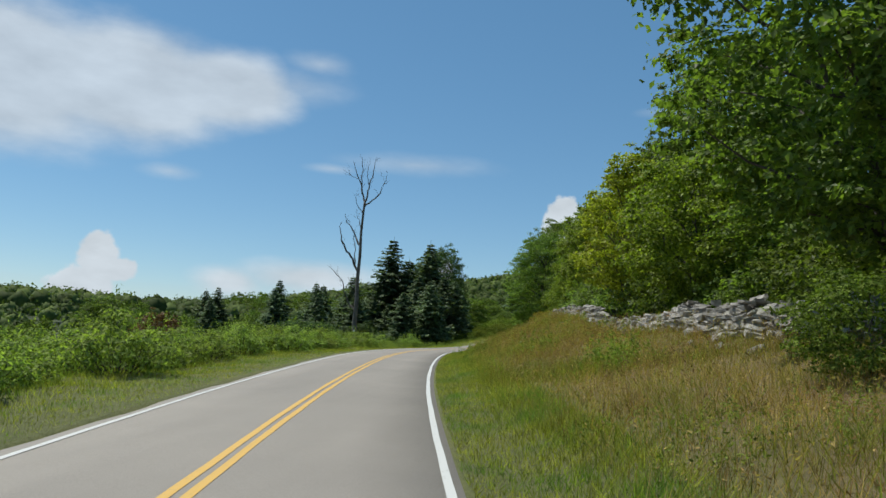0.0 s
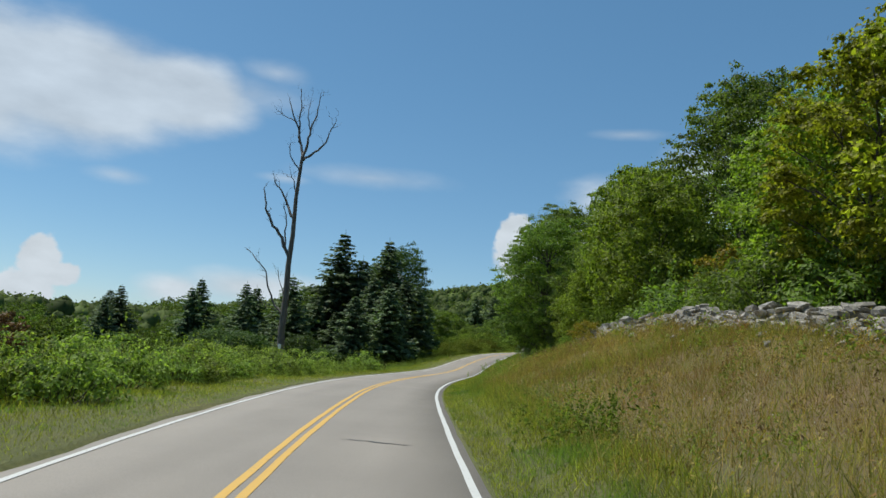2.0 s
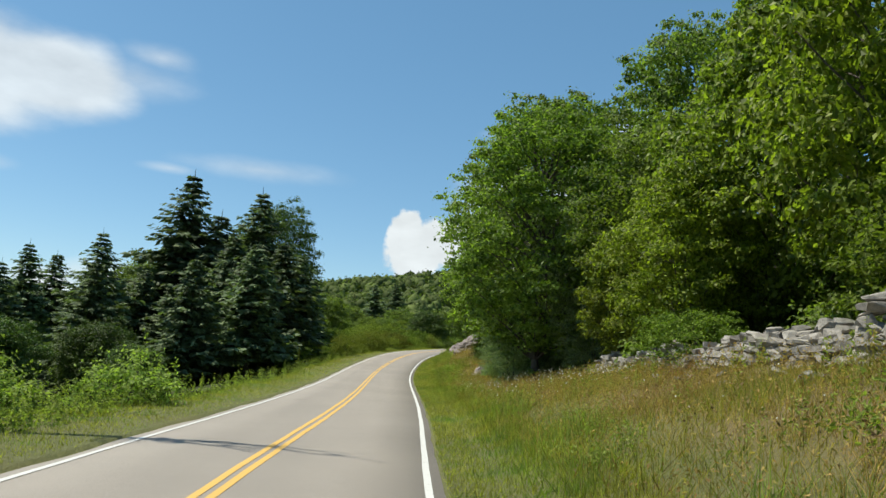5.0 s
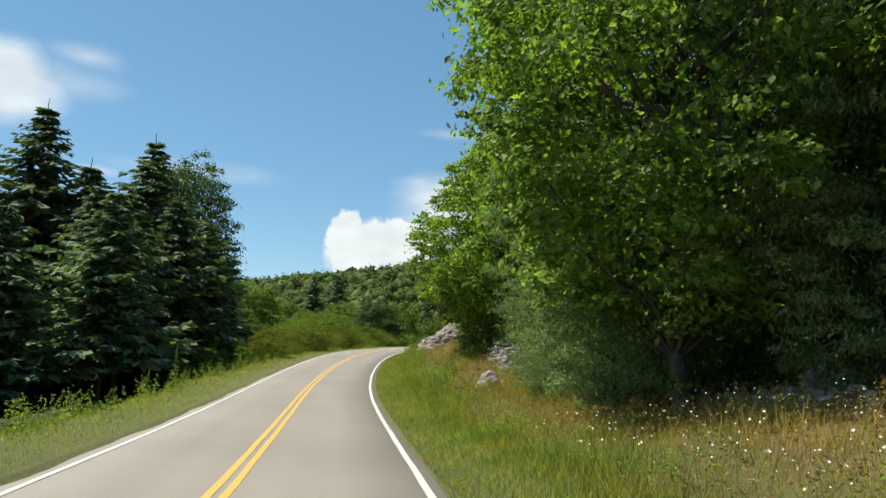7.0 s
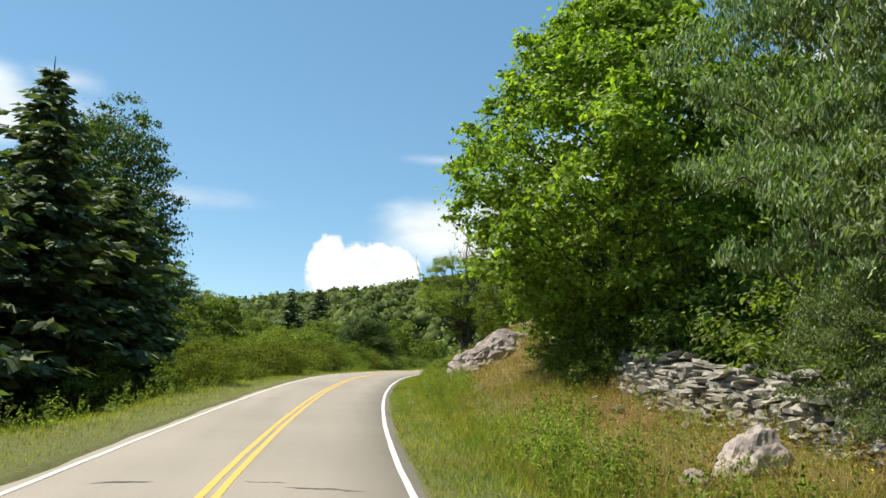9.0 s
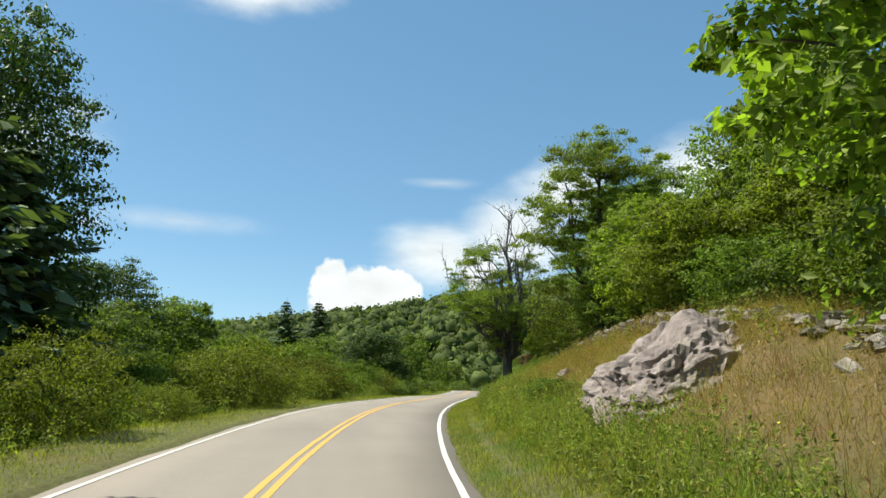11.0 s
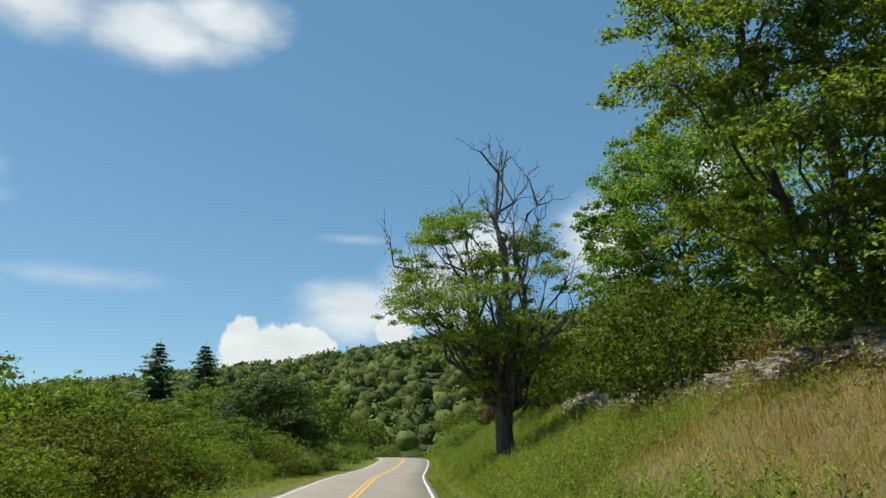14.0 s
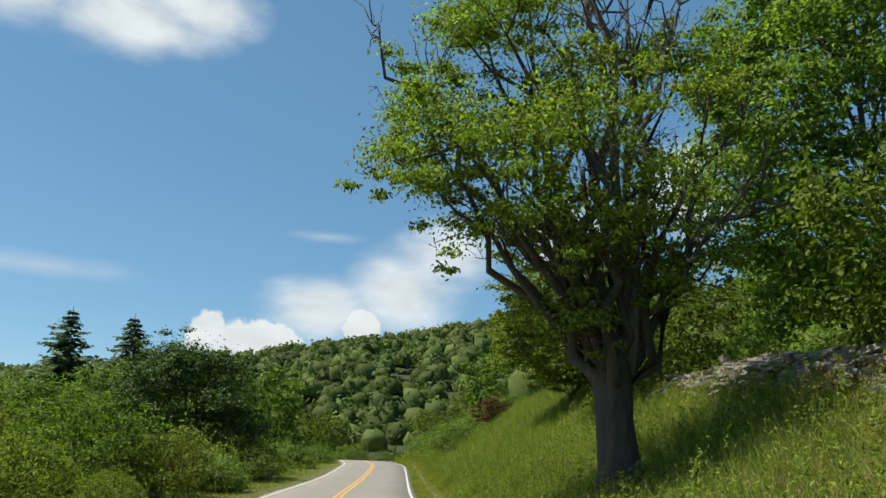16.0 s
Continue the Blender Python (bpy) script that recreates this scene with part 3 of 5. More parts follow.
def spruce(name, seed, h, r, label, layers=36, bare=0.04):
    """A conifer: straight trunk, whorls of drooping branches with needle sprays, ragged tip."""
    rng = np.random.default_rng(seed)
    root = tagged(new(name), label, "tree")
    wood, crown = [], []
    (v, f), _ = limb(rng, (0, 0, -0.2), (0, 0, h * 0.99), 0.012 * h, 0.01, 8, 0.002, 0, 7)
    wood.append((v, f, 0))
    for i in range(layers):
        t = (i + 0.5) / layers
        z = h * (bare + (0.985 - bare) * t)
        reach = r * (1 - t) ** 0.66 * (0.66 + 0.62 * rng.random()) + 0.15
        n = int(7 + 6 * (1 - t))
        turn = rng.random() * 6.28
        for j in range(n):
            a = turn + j * 6.283 / n + rng.normal() * 0.18
            ln = reach * (0.50 + 0.72 * rng.random())
            zz = z + rng.normal() * 0.03 * h * (1.1 - t)
            fall = 0.12 + 0.22 * rng.random()
            k = max(4, int(ln / 0.36))
            s = np.linspace(0.12, 1, k)
            out = np.array([np.cos(a), np.sin(a)])
            sag = -fall * ln * s + 0.16 * ln * s ** 2.5
            p = np.stack([out[0] * ln * s, out[1] * ln * s, zz + sag], -1)
            if i % 2 == 0 and ln > 0.9:
                wood.append((*tube([(0, 0, zz), p[k // 2], p[-1]], [0.03, 0.02, 0.008], 4), 0))
            side = np.array([-out[1], out[0], 0])
            for sgn in (-1, 1, 0):
                w = (0.40 + 0.30 * rng.random(k)) * (1.2 - 0.5 * s) * (0.62 + 0.16 * ln)
                go = np.append(out, -0.25) * (0.75 if sgn else 1.1) + side * sgn * 0.8 + rng.normal(size=(k, 3)) * 0.2
                go = unit(go)
                tip = p + go * w[:, None] * 1.5 - np.array([0, 0, 0.10])
                cross = unit(np.cross(go, np.array([0, 0, 1.0]) + rng.normal(size=(k, 3)) * 0.5))
                q = np.stack([p - cross * w[:, None] * 0.18, (p + tip) / 2 - cross * w[:, None] * 0.36 - [0, 0, 0.03], tip, (p + tip) / 2 + cross * w[:, None] * 0.36], 1)
                crown.append((q.reshape(-1, 3), np.arange(4 * k).reshape(k, 4), 0))
    (v, f), _ = limb(rng, (0, 0, h * 0.96), (0.03, 0.02, h * 1.02), 0.05, 0.01, 4, 0.01, 0, 4)
    crown.append((v, f, 0))
    part("trunk", wood, M_BARK, root, smooth=True)
    part("crown", crown, M_NEEDLE, root)
    return root


def shrub(name, seed, h, r, boughs, per, size, leafmat, label, wide=0.55):
    rng = np.random.default_rng(seed)
    root = tagged(new(name), label, "shrub")
    crown, wood = [], []
    boughs, per, size = int(boughs * 1.7), int(per / 1.55), size * 1.1
    for i in range(boughs):
        a, q = i * 2.39996, ((i + 0.5) / boughs) ** 0.5
        top = h * (1 - 0.55 * q * q) * (0.62 + 0.55 * rng.random())
        c = np.array([r * q * np.cos(a), r * q * np.sin(a), top * 0.72])
        crown.append((*clump(rng, c, h * 0.19, per, size, 0.85, wide, 0.0, 0.4, 0.6, 0.26), 0))
        crown.append((*clump(rng, c * [1.05, 1.05, 0.45], h * 0.2, per // 2, size, 1.1, wide, 0.0, 0.2, 0.6, 0.26), 0))
        go = c + np.array([0.12 * np.cos(a), 0.12 * np.sin(a), h * 0.42])
        m = per // 4
        s = np.sqrt(rng.random(m))
        at = c + (go - c) * s[:, None] + rng.normal(size=(m, 3)) * 0.06 * h * (1.2 - s[:, None])
        crown.append((*leaves(rng, at, unit(rng.normal(size=(m, 3)) + [0, 0, 0.8]), size * 0.66 * (0.6 + 0.5 * rng.random(m)), wide), 0))
        (v, f), _ = limb(rng, (c[0] * 0.2, c[1] * 0.2, -0.1), c, 0.03, 0.012, 5, 0.05, 0, 4)
        wood.append((v, f, 0))
    part("stem", wood, M_BARK, root)
    part("foliage", crown, leafmat, root)
    return root


def plant(proto, placed, rows, label="", group=""):
    """Sets a thing up at each row (x, y, scale, tallness, turn[, label]); the first row moves the thing itself."""
    for row in rows:
        x, y, s, tall, turn = row[:5]
        m = stand(x, y, s, turn, tall)
        if not placed:
            proto.matrix_basis = m
            ob = proto
        else:
            ob = copy_thing_fixed(proto, m)
        placed.append(ob)
        tagged(ob, row[5] if len(row) > 5 else label, group=group)


def copy_thing_fixed(proto, m):
    keep = proto.matrix_basis.copy()
    proto.matrix_basis = Matrix()
    ob = copy_thing(proto, m)
    proto.matrix_basis = keep
    return ob

WOOD = "wood behind the stone wall"
maple = broadleaf("maple_tree", 11, 13.5, 5.4, 0.7, 130, 190, 0.29, M_MAPLE, "broad maple tree with dense bright green leaves", squash=0.55, spread=0.21, peak=0.62)
plant(maple, [], [(2.0, 135.5, 1.06, 0.97, 20)], "broad maple with dense bright green leaves behind the wall", WOOD)
for row in ((13.5, 160.0, 0.85, 1.15, 130, "tall leafy green maple at the wood's edge"), (12.0, 156.0, 0.7, 1.3, 160, "tall leafy green maple close above the stone wall"), (6.5, 92.0, 0.95, 1.25, 60, "tall green maple in the wood's shade"), (16.0, 146.0, 1.0, 1.1, 190, "tall green maple deep in the wood")):
    plant(maple, [maple], [row], group=WOOD)

ash = broadleaf("ash_tree", 23, 18.5, 6.0, 1.8, 115, 210, 0.31, M_ASH, "tall dark green ash tree", squash=0.6, spread=0.22, trunk=0.26)
plant(ash, [], [(1.5, 111.5, 0.92, 1.05, 0, "big dark green ash whose boughs hang towards the road")], group=WOOD)
for row in ((-0.9, 104.0, 0.82, 0.98, 190, "big leafy ash whose crown overhangs the grassy bank"), (6.3, 14.4, 0.72, 0.95, 100, "dark leafy ash overhanging the stone wall"), (10.6, 27.0, 0.8, 0.66, 30, "dark leafy ash behind the stone wall"), (9.8, 44.0, 0.72, 1.15, 20, "tall ash standing over the smaller trees"), (10.7, 79.0, 0.86, 1.2, 210, "tall dark ash rising over the lower trees"),
            (7.5, 104.0, 0.85, 1.25, 300, "tall ash in the wood behind the wall"), (19.2, 193.0, 0.9, 0.93, 250, "full round dark ash above the bank")
            ):
    plant(ash, [ash], [row], group=WOOD)

M_LIME = leaf_material("yellowish_leaves", (0.15, 0.155, 0.016), (0.29, 0.275, 0.035), 0.5)
lime = broadleaf("young_tree", 41, 9.6, 2.9, 1.0, 60, 170, 0.22, M_LIME, "small yellowish tree", squash=0.6, spread=0.24, trunk=0.09, peak=0.5, open_=0.28)
plant(lime, [], [(3.9, 40.5, 0.95, 0.98, 0, "small yellowish-green tree leaning over the stone wall")], group=WOOD)
plant(lime, [lime], [(4.8, 48.5, 0.95, 1.0, 120, "sunlit yellowish-green tree behind the wall")], group=WOOD)
sumac = broadleaf("young_tree", 37, 8.6, 3.2, 1.2, 52, 220, 0.24, M_SUMAC, "small yellow-green tree", spread=0.30, trunk=0.10)
plant(sumac, [], [(5.6, 53.0, 0.95, 0.95, 0, "small green tree behind the stone wall")], group=WOOD)
for row in ((6.0, 33.0, 0.9, 0.95, 200, "small light green tree behind the wall"),
            (2.0, 91.5, 0.8, 1.1, 140, "bright yellow-green sapling over the stone wall"), (1.6, 96.5, 0.62, 1.15, 30, "bright yellow-green sapling before the dark trees"), (4.8, 82.5, 1.15, 1.4, 260, "slender light green tree over the wall"),
            (3.8, 74.0, 1.0, 1.2, 20, "light green tree close behind the wall"), (7.6, 163.0, 0.85, 0.9, 320, "bright green sapling above the bank"), (6.6, 158.0, 0.72, 0.85, 100, "bright lime-green sapling behind the wall"), (9.6, 154.5, 0.75, 0.95, 220, "sunlit lime-green young tree behind the wall"),
            (13.5, 203.0, 0.9, 0.8, 30, "light green young tree on the bank")):
    plant(sumac, [sumac], [row], group=WOOD)

def massed_tree(name, seed, masses, stems, size, leafmat, label, squash=0.7):
    """A tree with an open crown: leafy masses (sideways, depth, height, radius), each on a limb of its own, on one or more leaning stems."""
    rng = np.random.default_rng(seed)
    root = tagged(new(name), label, "tree")
    paths = []
    for foot, head, r0 in stems:
        (v, f), p = limb(rng, foot, head, r0, r0 * 0.35, 9, 0.012, 0, 9)
        part("trunk", [(v, f, 0)], M_BARK, root, smooth=True)
        paths.append((p, r0))
    for x, y, z, r in masses:
        c, crown = np.array([x, y, z]), []
        n = int(620 * r * r)
        crown.append((*clump(rng, c, r * 0.95, n, size, squash, 0.5, 0.1, 0.5, 0.35), 0))
        for _ in range(11):
            go = unit(rng.normal(size=3) + [0, 0, 0.05]) * r * rng.uniform(0.8, 1.4) * [1, 1, squash]
            crown.append((*clump(rng, c + go, r * 0.36, int(n * 0.11), size, 0.55, 0.5, 0.1, 0.5, 0.1), 0))
        p, r0 = min(paths, key=lambda q: np.min(np.linalg.norm(q[0] - c, axis=1)))
        k = int(np.clip(np.interp(z - 0.55 * np.hypot(x, y) - 0.6, p[:, 2], np.arange(len(p))), 1, len(p) - 1))
        (v, f), q = limb(rng, p[k], c, r0 * 0.4, 0.018, 7, 0.03, 0.05, 6)
        wood = [(v, f, 0)]
        twigs(rng, q[2:], 5, r * 0.8, 0.018, 0.2, wood, 1)
        part("foliage", crown, leafmat, part("limb", wood, M_BARK, root, smooth=True))
    return root


big_locust = massed_tree("locust_tree", 53, [(-0.9, 0.3, 10.4, 1.6), (0.5, 0.6, 11.2, 1.2), (-1.8, -0.4, 9.2, 1.2), (0.4, -0.9, 9.4, 1.1), (2.0, 0.5, 9.7, 1.4), (3.4, -0.2, 9.3, 1.2), (3.3, 0.8, 8.1, 1.1), (1.4, 1.2, 8.6, 1.0),
    (-3.1, 0.2, 7.7, 1.0), (-2.3, -1.0, 7.0, 1.1), (-3.2, -0.4, 5.6, 1.1), (-1.5, 1.3, 5.7, 1.2), (1.5, -1.2, 7.3, 1.0), (2.4, 0.2, 6.2, 1.2), (3.7, 0.8, 6.0, 1.1), (-1.4, -1.4, 4.2, 1.2), (0.3, -1.6, 4.7, 1.1),
    (-0.2, 1.5, 3.0, 1.2), (1.7, -1.0, 3.9, 1.2), (3.4, 0.2, 4.2, 1.2), (0.0, -2.0, 2.6, 1.0), (-2.4, 0.6, 3.0, 0.9), (0.2, 0.6, 7.7, 1.0), (-0.9, -0.7, 8.0, 0.9), (0.9, -0.4, 6.2, 1.1), (-0.7, 0.8, 6.6, 1.0)],
    [((0.0, 0, -0.3), (0.1, 0, 10.0), 0.2), ((0.1, 0.1, -0.3), (-1.7, 0.4, 9.0), 0.14), ((0.2, 0.0, -0.3), (2.2, 0.2, 8.8), 0.14)], 0.17, M_LOCUST, "tall locust with an open crown above the wall", 0.75)
plant(big_locust, [], [(7.0, 168.9, 1.0, 1.0, -12, "tall locust with an open crown and dark stems above the wall")], group=WOOD)
locust = broadleaf("locust_tree", 51, 15.0, 5.4, 2.6, 60, 250, 0.27, M_ASH, "open-crowned feathery locust tree", squash=0.5, wide=0.5, spread=0.31, trunk=0.22, open_=0.05)
plant(locust, [], [(4.5, 98.5, 0.85, 0.95, 120, "feathery tree with dark stems in the shade")], group=WOOD)
for row in ((10.5, 61.0, 0.85, 0.95, 200, "feathery green tree behind the golden bush"),):
    plant(locust, [locust], [row], group=WOOD)

cherry = broadleaf("cherry_tree", 67, 12.0, 3.9, 1.4, 46, 330, 0.235, M_CHERRY, "cherry tree with narrow hanging glossy leaves", wide=0.34, hang=0.6, spread=0.25, trunk=0.15)
plant(cherry, [], [(1.9, 122.3, 0.9, 1.12, 0, "cherry tree with narrow hanging glossy leaves by the wall")], group=WOOD)
plant(cherry, [cherry], [(2.2, 103.5, 0.95, 1.0, 140, "cherry tree with narrow glossy leaves over rubble"), (3.4, 121.0, 0.98, 1.1, 230, "leafy cherry tree close behind the stone wall")], group=WOOD)

sapling = broadleaf("cherry_sapling", 69, 5.2, 2.3, 0.3, 24, 260, 0.175, M_CHERRY, "leafy cherry sapling", wide=0.34, hang=0.5, spread=0.36, trunk=0.05)
plant(sapling, [], [(-0.3, 110.5, 0.95, 1.0, 0)], "leafy cherry sapling hanging over the rubble", WOOD)
plant(sapling, [sapling], [(-1.8, 106.0, 0.8, 0.9, 80), (0.6, 106.5, 1.1, 1.1, 150), (-0.3, 115.5, 0.8, 1.0, 220), (0.9, 118.0, 1.0, 1.1, 300), (1.0, 100.5, 0.8, 1.0, 30), (2.5, 113.5, 1.2, 1.1, 30), (-1.7, 112.0, 0.55, 0.8, 10), (0.5, 121.2, 0.55, 1.0, 260)],
      "leafy cherry sapling among the trees", WOOD)

# ---- spruces across the road
GROVE = "spruce grove"
sp_a = spruce("spruce_tree", 3, 19.5, 5.9, "tall dark green spruce")
sp_b = spruce("spruce_tree", 8, 18.0, 6.9, "broad dark green spruce", 32)
plant(sp_a, [], [(-31.3, 149.0, 1.2, 0.97, 0, "tall dark spruce with a pointed ragged top")], group=GROVE)
for row in ((-25.6, 159.5, 1.22, 0.95, 120), (-13.2, 258, 0.86, 0.95, 30), (-8.0, 266, 0.92, 0.95, 200), (-49.5, 134, 0.62, 1.0, 50), (-36.5, 139, 0.8, 0.95, 140),
            (-44, 141, 0.68, 1.0, 220), (-33.5, 143.5, 0.6, 1.0, 100), (-29.5, 138.5, 0.5, 1.0, 270), (-33.0, 155, 0.95, 1.0, 250), (-27.0, 165, 0.9, 1.0, 20), (-53, 146, 0.7, 1.0, 320), (-62, 138, 0.6, 1.0, 10), (-39, 126, 0.55, 1.0, 70), (-34, 132, 0.62, 0.95, 300), (-58, 126, 0.5, 1.0, 170)):
    plant(sp_a, [sp_a], [row], "dark green spruce standing in the grove", GROVE)
plant(sp_b, [], [(-28.5, 151.5, 1.15, 0.91, 0, "tall spruce in the middle of the grove")], group=GROVE)
for row in ((-33.5, 150, 0.85, 1.0, 10), (-24.0, 152.5, 0.8, 0.9, 130), (-31, 160, 0.9, 1.0, 50), (-46, 152, 0.72, 1.0, 280),
            (-70, 150, 0.6, 1.0, 190), (-40, 147, 0.66, 1.0, 330)):
    plant(sp_b, [sp_b], [row], "broad dark green spruce standing in the grove", GROVE)

sp_c = spruce("spruce_tree", 12, 14.0, 3.9, "dark spruce with a bare lower trunk", 26, 0.24)
plant(sp_c, [], [(-20.2, 145.0, 1.0, 1.0, 0), (-20.4, 130.5, 0.86, 1.0, 100), (-21.5, 137.5, 0.95, 1.0, 200), (-19.6, 154.5, 0.98, 1.0, 300), (-24.5, 141.0, 1.05, 1.0, 40), (-20.2, 163.0, 0.95, 1.0, 140), (-24.5, 127.0, 0.8, 1.0, 240)],
      "dark spruce with a bare lower trunk by the verge", GROVE)

# ---- leafy trees beyond the spruces
MEADOW = "trees along the low side of the road"
low = broadleaf("field_tree", 81, 10.0, 4.3, 0.6, 56, 190, 0.33, M_ASH, "round green field tree", plain=True, spread=0.33, trunk=0.16)
plant(low, [], [(-22.5, 187, 0.85, 0.95, 0, "leafy green tree past the spruce grove")], group=MEADOW)
for row in ((-12.8, 215, 0.78, 0.9, 260), (-20.6, 203, 1.05, 0.98, 120), (-10, 228, 0.85, 0.85, 300), (-7, 246, 1.0, 0.95, 10), (-18, 240, 1.0, 0.9, 70),
            (-28, 230, 1.05, 0.95, 150), (-38, 215, 1.1, 1.0, 200), (-66, 112, 0.8, 0.8, 90), (-80, 130, 0.9, 0.9, 0), (-55, 108, 0.5, 0.8, 300), (30, 232, 0.9, 0.9, 30), (24, 222, 0.8, 0.8, 250), (36, 214, 1.0, 1.0, 100)):
    plant(low, [low], [row], "round leafy green tree in the low meadow", MEADOW)
inner = broadleaf("wood_tree", 95, 14.5, 5.0, 1.6, 42, 120, 0.32, M_ASH, "dark leafy tree deep in the wood", spread=0.28, plain=True)
plant(inner, [], [(15.5, 40.0, 1.0, 1.0, 10), (15.0, 125.0, 1.1, 1.05, 70), (18.5, 171.0, 1.0, 1.0, 150), (15.5, 100, 1.1, 1.2, 20), (15, 55, 0.95, 1.0, 220), (17, 68, 1.0, 1.1, 90), (22, 184, 1.0, 1.0, 10), (14, 90, 1.0, 1.1, 300), (13, 148, 0.9, 0.9, 40)],
      "dark leafy tree deep in the wood", WOOD)
plant(low, [low], [(-42, 172, 1.2, 1.0, 145, "dark green tree behind the grove")], group=MEADOW)
dark = broadleaf("round_tree", 83, 9.2, 4.0, 0.3, 60, 260, 0.27, M_DARK, "dark round-crowned tree", plain=True, spread=0.34, trunk=0.16)
plant(dark, [], [(-1.3, 220.5, 0.9, 0.9, 45, "very dark round-crowned tree close by the road"), (-27, 176, 1.0, 1.0, 100, "dark round tree beside the spruce grove"), (-19.5, 178.5, 0.62, 0.8, 210, "small dark round tree behind the bushes"), (-37, 122, 0.8, 0.85, 20, "dark round tree behind the thicket"), (-31.5, 128, 0.7, 0.95, 140, "dark round tree behind the thicket"), (-43, 126, 0.75, 0.9, 250, "dark round tree behind the thicket"), (-26.5, 121, 0.5, 0.9, 80, "small dark round tree behind the thicket")], group=MEADOW)
oak = broadleaf("oak_tree", 84, 16.8, 5.2, 0.6, 80, 230, 0.31, M_DARK, "tall dark green oak", plain=True, spread=0.34, trunk=0.24)
plant(oak, [], [(-24.3, 167.5, 0.98, 1.28, 0, "tall dark broad-leaved oak beside the spruces"), (-28.5, 171.0, 0.9, 1.15, 130, "dark broad-leaved oak behind the spruces")], group=GROVE)
plant(oak, [oak], [(-24.5, 193.0, 0.74, 0.98, 60, "full dark green oak past the spruce grove"), (-31.5, 190.0, 0.74, 0.9, 200, "full dark green oak past the spruce grove")], group=MEADOW)
plant(sumac, [sumac], [(-6.3, 237, 0.8, 1.0, 45, "light green slender tree in the low meadow")], group=MEADOW)
rust = broadleaf("russet_tree", 91, 5.5, 2.6, 0.6, 22, 150, 0.30, M_RUST, "small russet-leaved tree in the meadow", spread=0.32, trunk=0.09)
plant(rust, [], [(-47, 88, 1.0, 1.0, 0)], "small russet-leaved tree in the meadow", MEADOW)
plant(rust, [rust], [(19, 226, 0.5, 0.7, 0, "low russet bush on the grassy bank")], group=MEADOW)
gold = broadleaf("golden_tree", 93, 5.0, 2.4, 0.5, 22, 150, 0.24, M_GOLD, "small golden-leaved tree behind the wall", spread=0.33, trunk=0.07)
plant(gold, [], [(5.6, 63.0, 0.85, 1.0, 0)], "small golden-leaved tree behind the stone wall", WOOD)
plant(gold, [gold], [(-0.8, 66.5, 0.34, 0.8, 90, "golden leafy bush in front of the wall")], group=WOOD)

# ---- shrubs
THICKET = "roadside thicket"
bush_a = shrub("shrub", 101, 2.5, 1.7, 12, 66, 0.225, M_SHRUB, "light green leafy shrub of the roadside thicket")
srng = np.random.default_rng(77)
spots = []
for y in np.arange(2, 78, 2.3):
    for d in (-7.6, -10.6, -14.2, -19):
        if d > -14 and y > 71:
            continue
        spots.append((road_x(y) + d + srng.normal() * 0.7, y + srng.normal() * 0.8, 0.58 + 0.24 * srng.random() + 0.010 * (-d - 7), 0.9 + 0.25 * srng.random(), srng.random() * 360))
plant(bush_a, [], spots, "light green leafy shrub of the roadside thicket", THICKET)
bush_b = tagged(broadleaf("bush", 103, 4.0, 2.7, 0.1, 30, 120, 0.23, M_BUSH, "tall green bush beside the road", squash=0.65, wide=0.55, spread=0.34, trunk=0.06, plain=True), category="shrub")
spots = []
for y in np.arange(150, 226, 7.5):
    spots.append((road_x(y) - 7.0 - srng.random() * 1.8, y + srng.normal(), 0.45 + 0.6 * srng.random() ** 1.5, 0.9, srng.random() * 360))
    spots.append((road_x(y) - 13.5 - srng.random() * 3, y + srng.normal(), 0.45 + 0.5 * srng.random(), 0.95, srng.random() * 360))
spots += [(8.5, 178, 0.9, 1.0, 10), (11.5, 184, 1.0, 1.1, 60), (12.5, 196, 1.0, 1.0, 120), (7.5, 168, 0.8, 0.9, 300), (8.6, 24, 0.9, 0.9, 30),
          (4.5, 57, 0.8, 0.9, 80), (3.0, 78, 0.9, 1.0, 140), (1.0, 88, 0.6, 0.8, 190), (1.2, 118, 0.8, 0.9, 20), (4.0, 142, 0.9, 0.8, 70), (6.0, 152, 0.8, 0.8, 10),
          (8.8, 20, 0.8, 0.9, 10), (10.5, 17, 1.0, 1.0, 100), (8.0, 29, 0.7, 0.8, 40), (4.4, 11.6, 0.42, 0.9, 40), (-16, 170, 0.8, 0.9, 0), (-13.5, 186, 0.9, 1.0, 45), (0.8, 234, 0.7, 0.8, 10), (3.5, 242, 0.7, 0.8, 70)]
plant(bush_b, [], spots, "tall green leafy bush", "green bushes along the road")
plant(bush_b, [bush_b], [(-1.5, 149.9, 0.27, 0.7, 40, "low dark broad-leaved plant in the dry grass")], group="low bushes")
bush_c = tagged(broadleaf("bush", 109, 3.1, 2.2, 0.1, 26, 120, 0.19, M_OLIVE, "rounded olive-green bush", squash=0.75, wide=0.5, spread=0.36, trunk=0.05, plain=True), category="shrub")
spots = []
for y in np.arange(148, 232, 6.2):
    spots.append((road_x(y) - 5.6 - srng.random() * 1.6, y + srng.normal() * 1.5, 0.3 + 0.75 * srng.random() ** 1.6, 0.85 + 0.3 * srng.random(), srng.random() * 360))
    spots.append((road_x(y) - 9.6 - srng.random() * 3.0, y + srng.normal() * 1.5, 0.55 + 0.6 * srng.random(), 0.85 + 0.3 * srng.random(), srng.random() * 360))
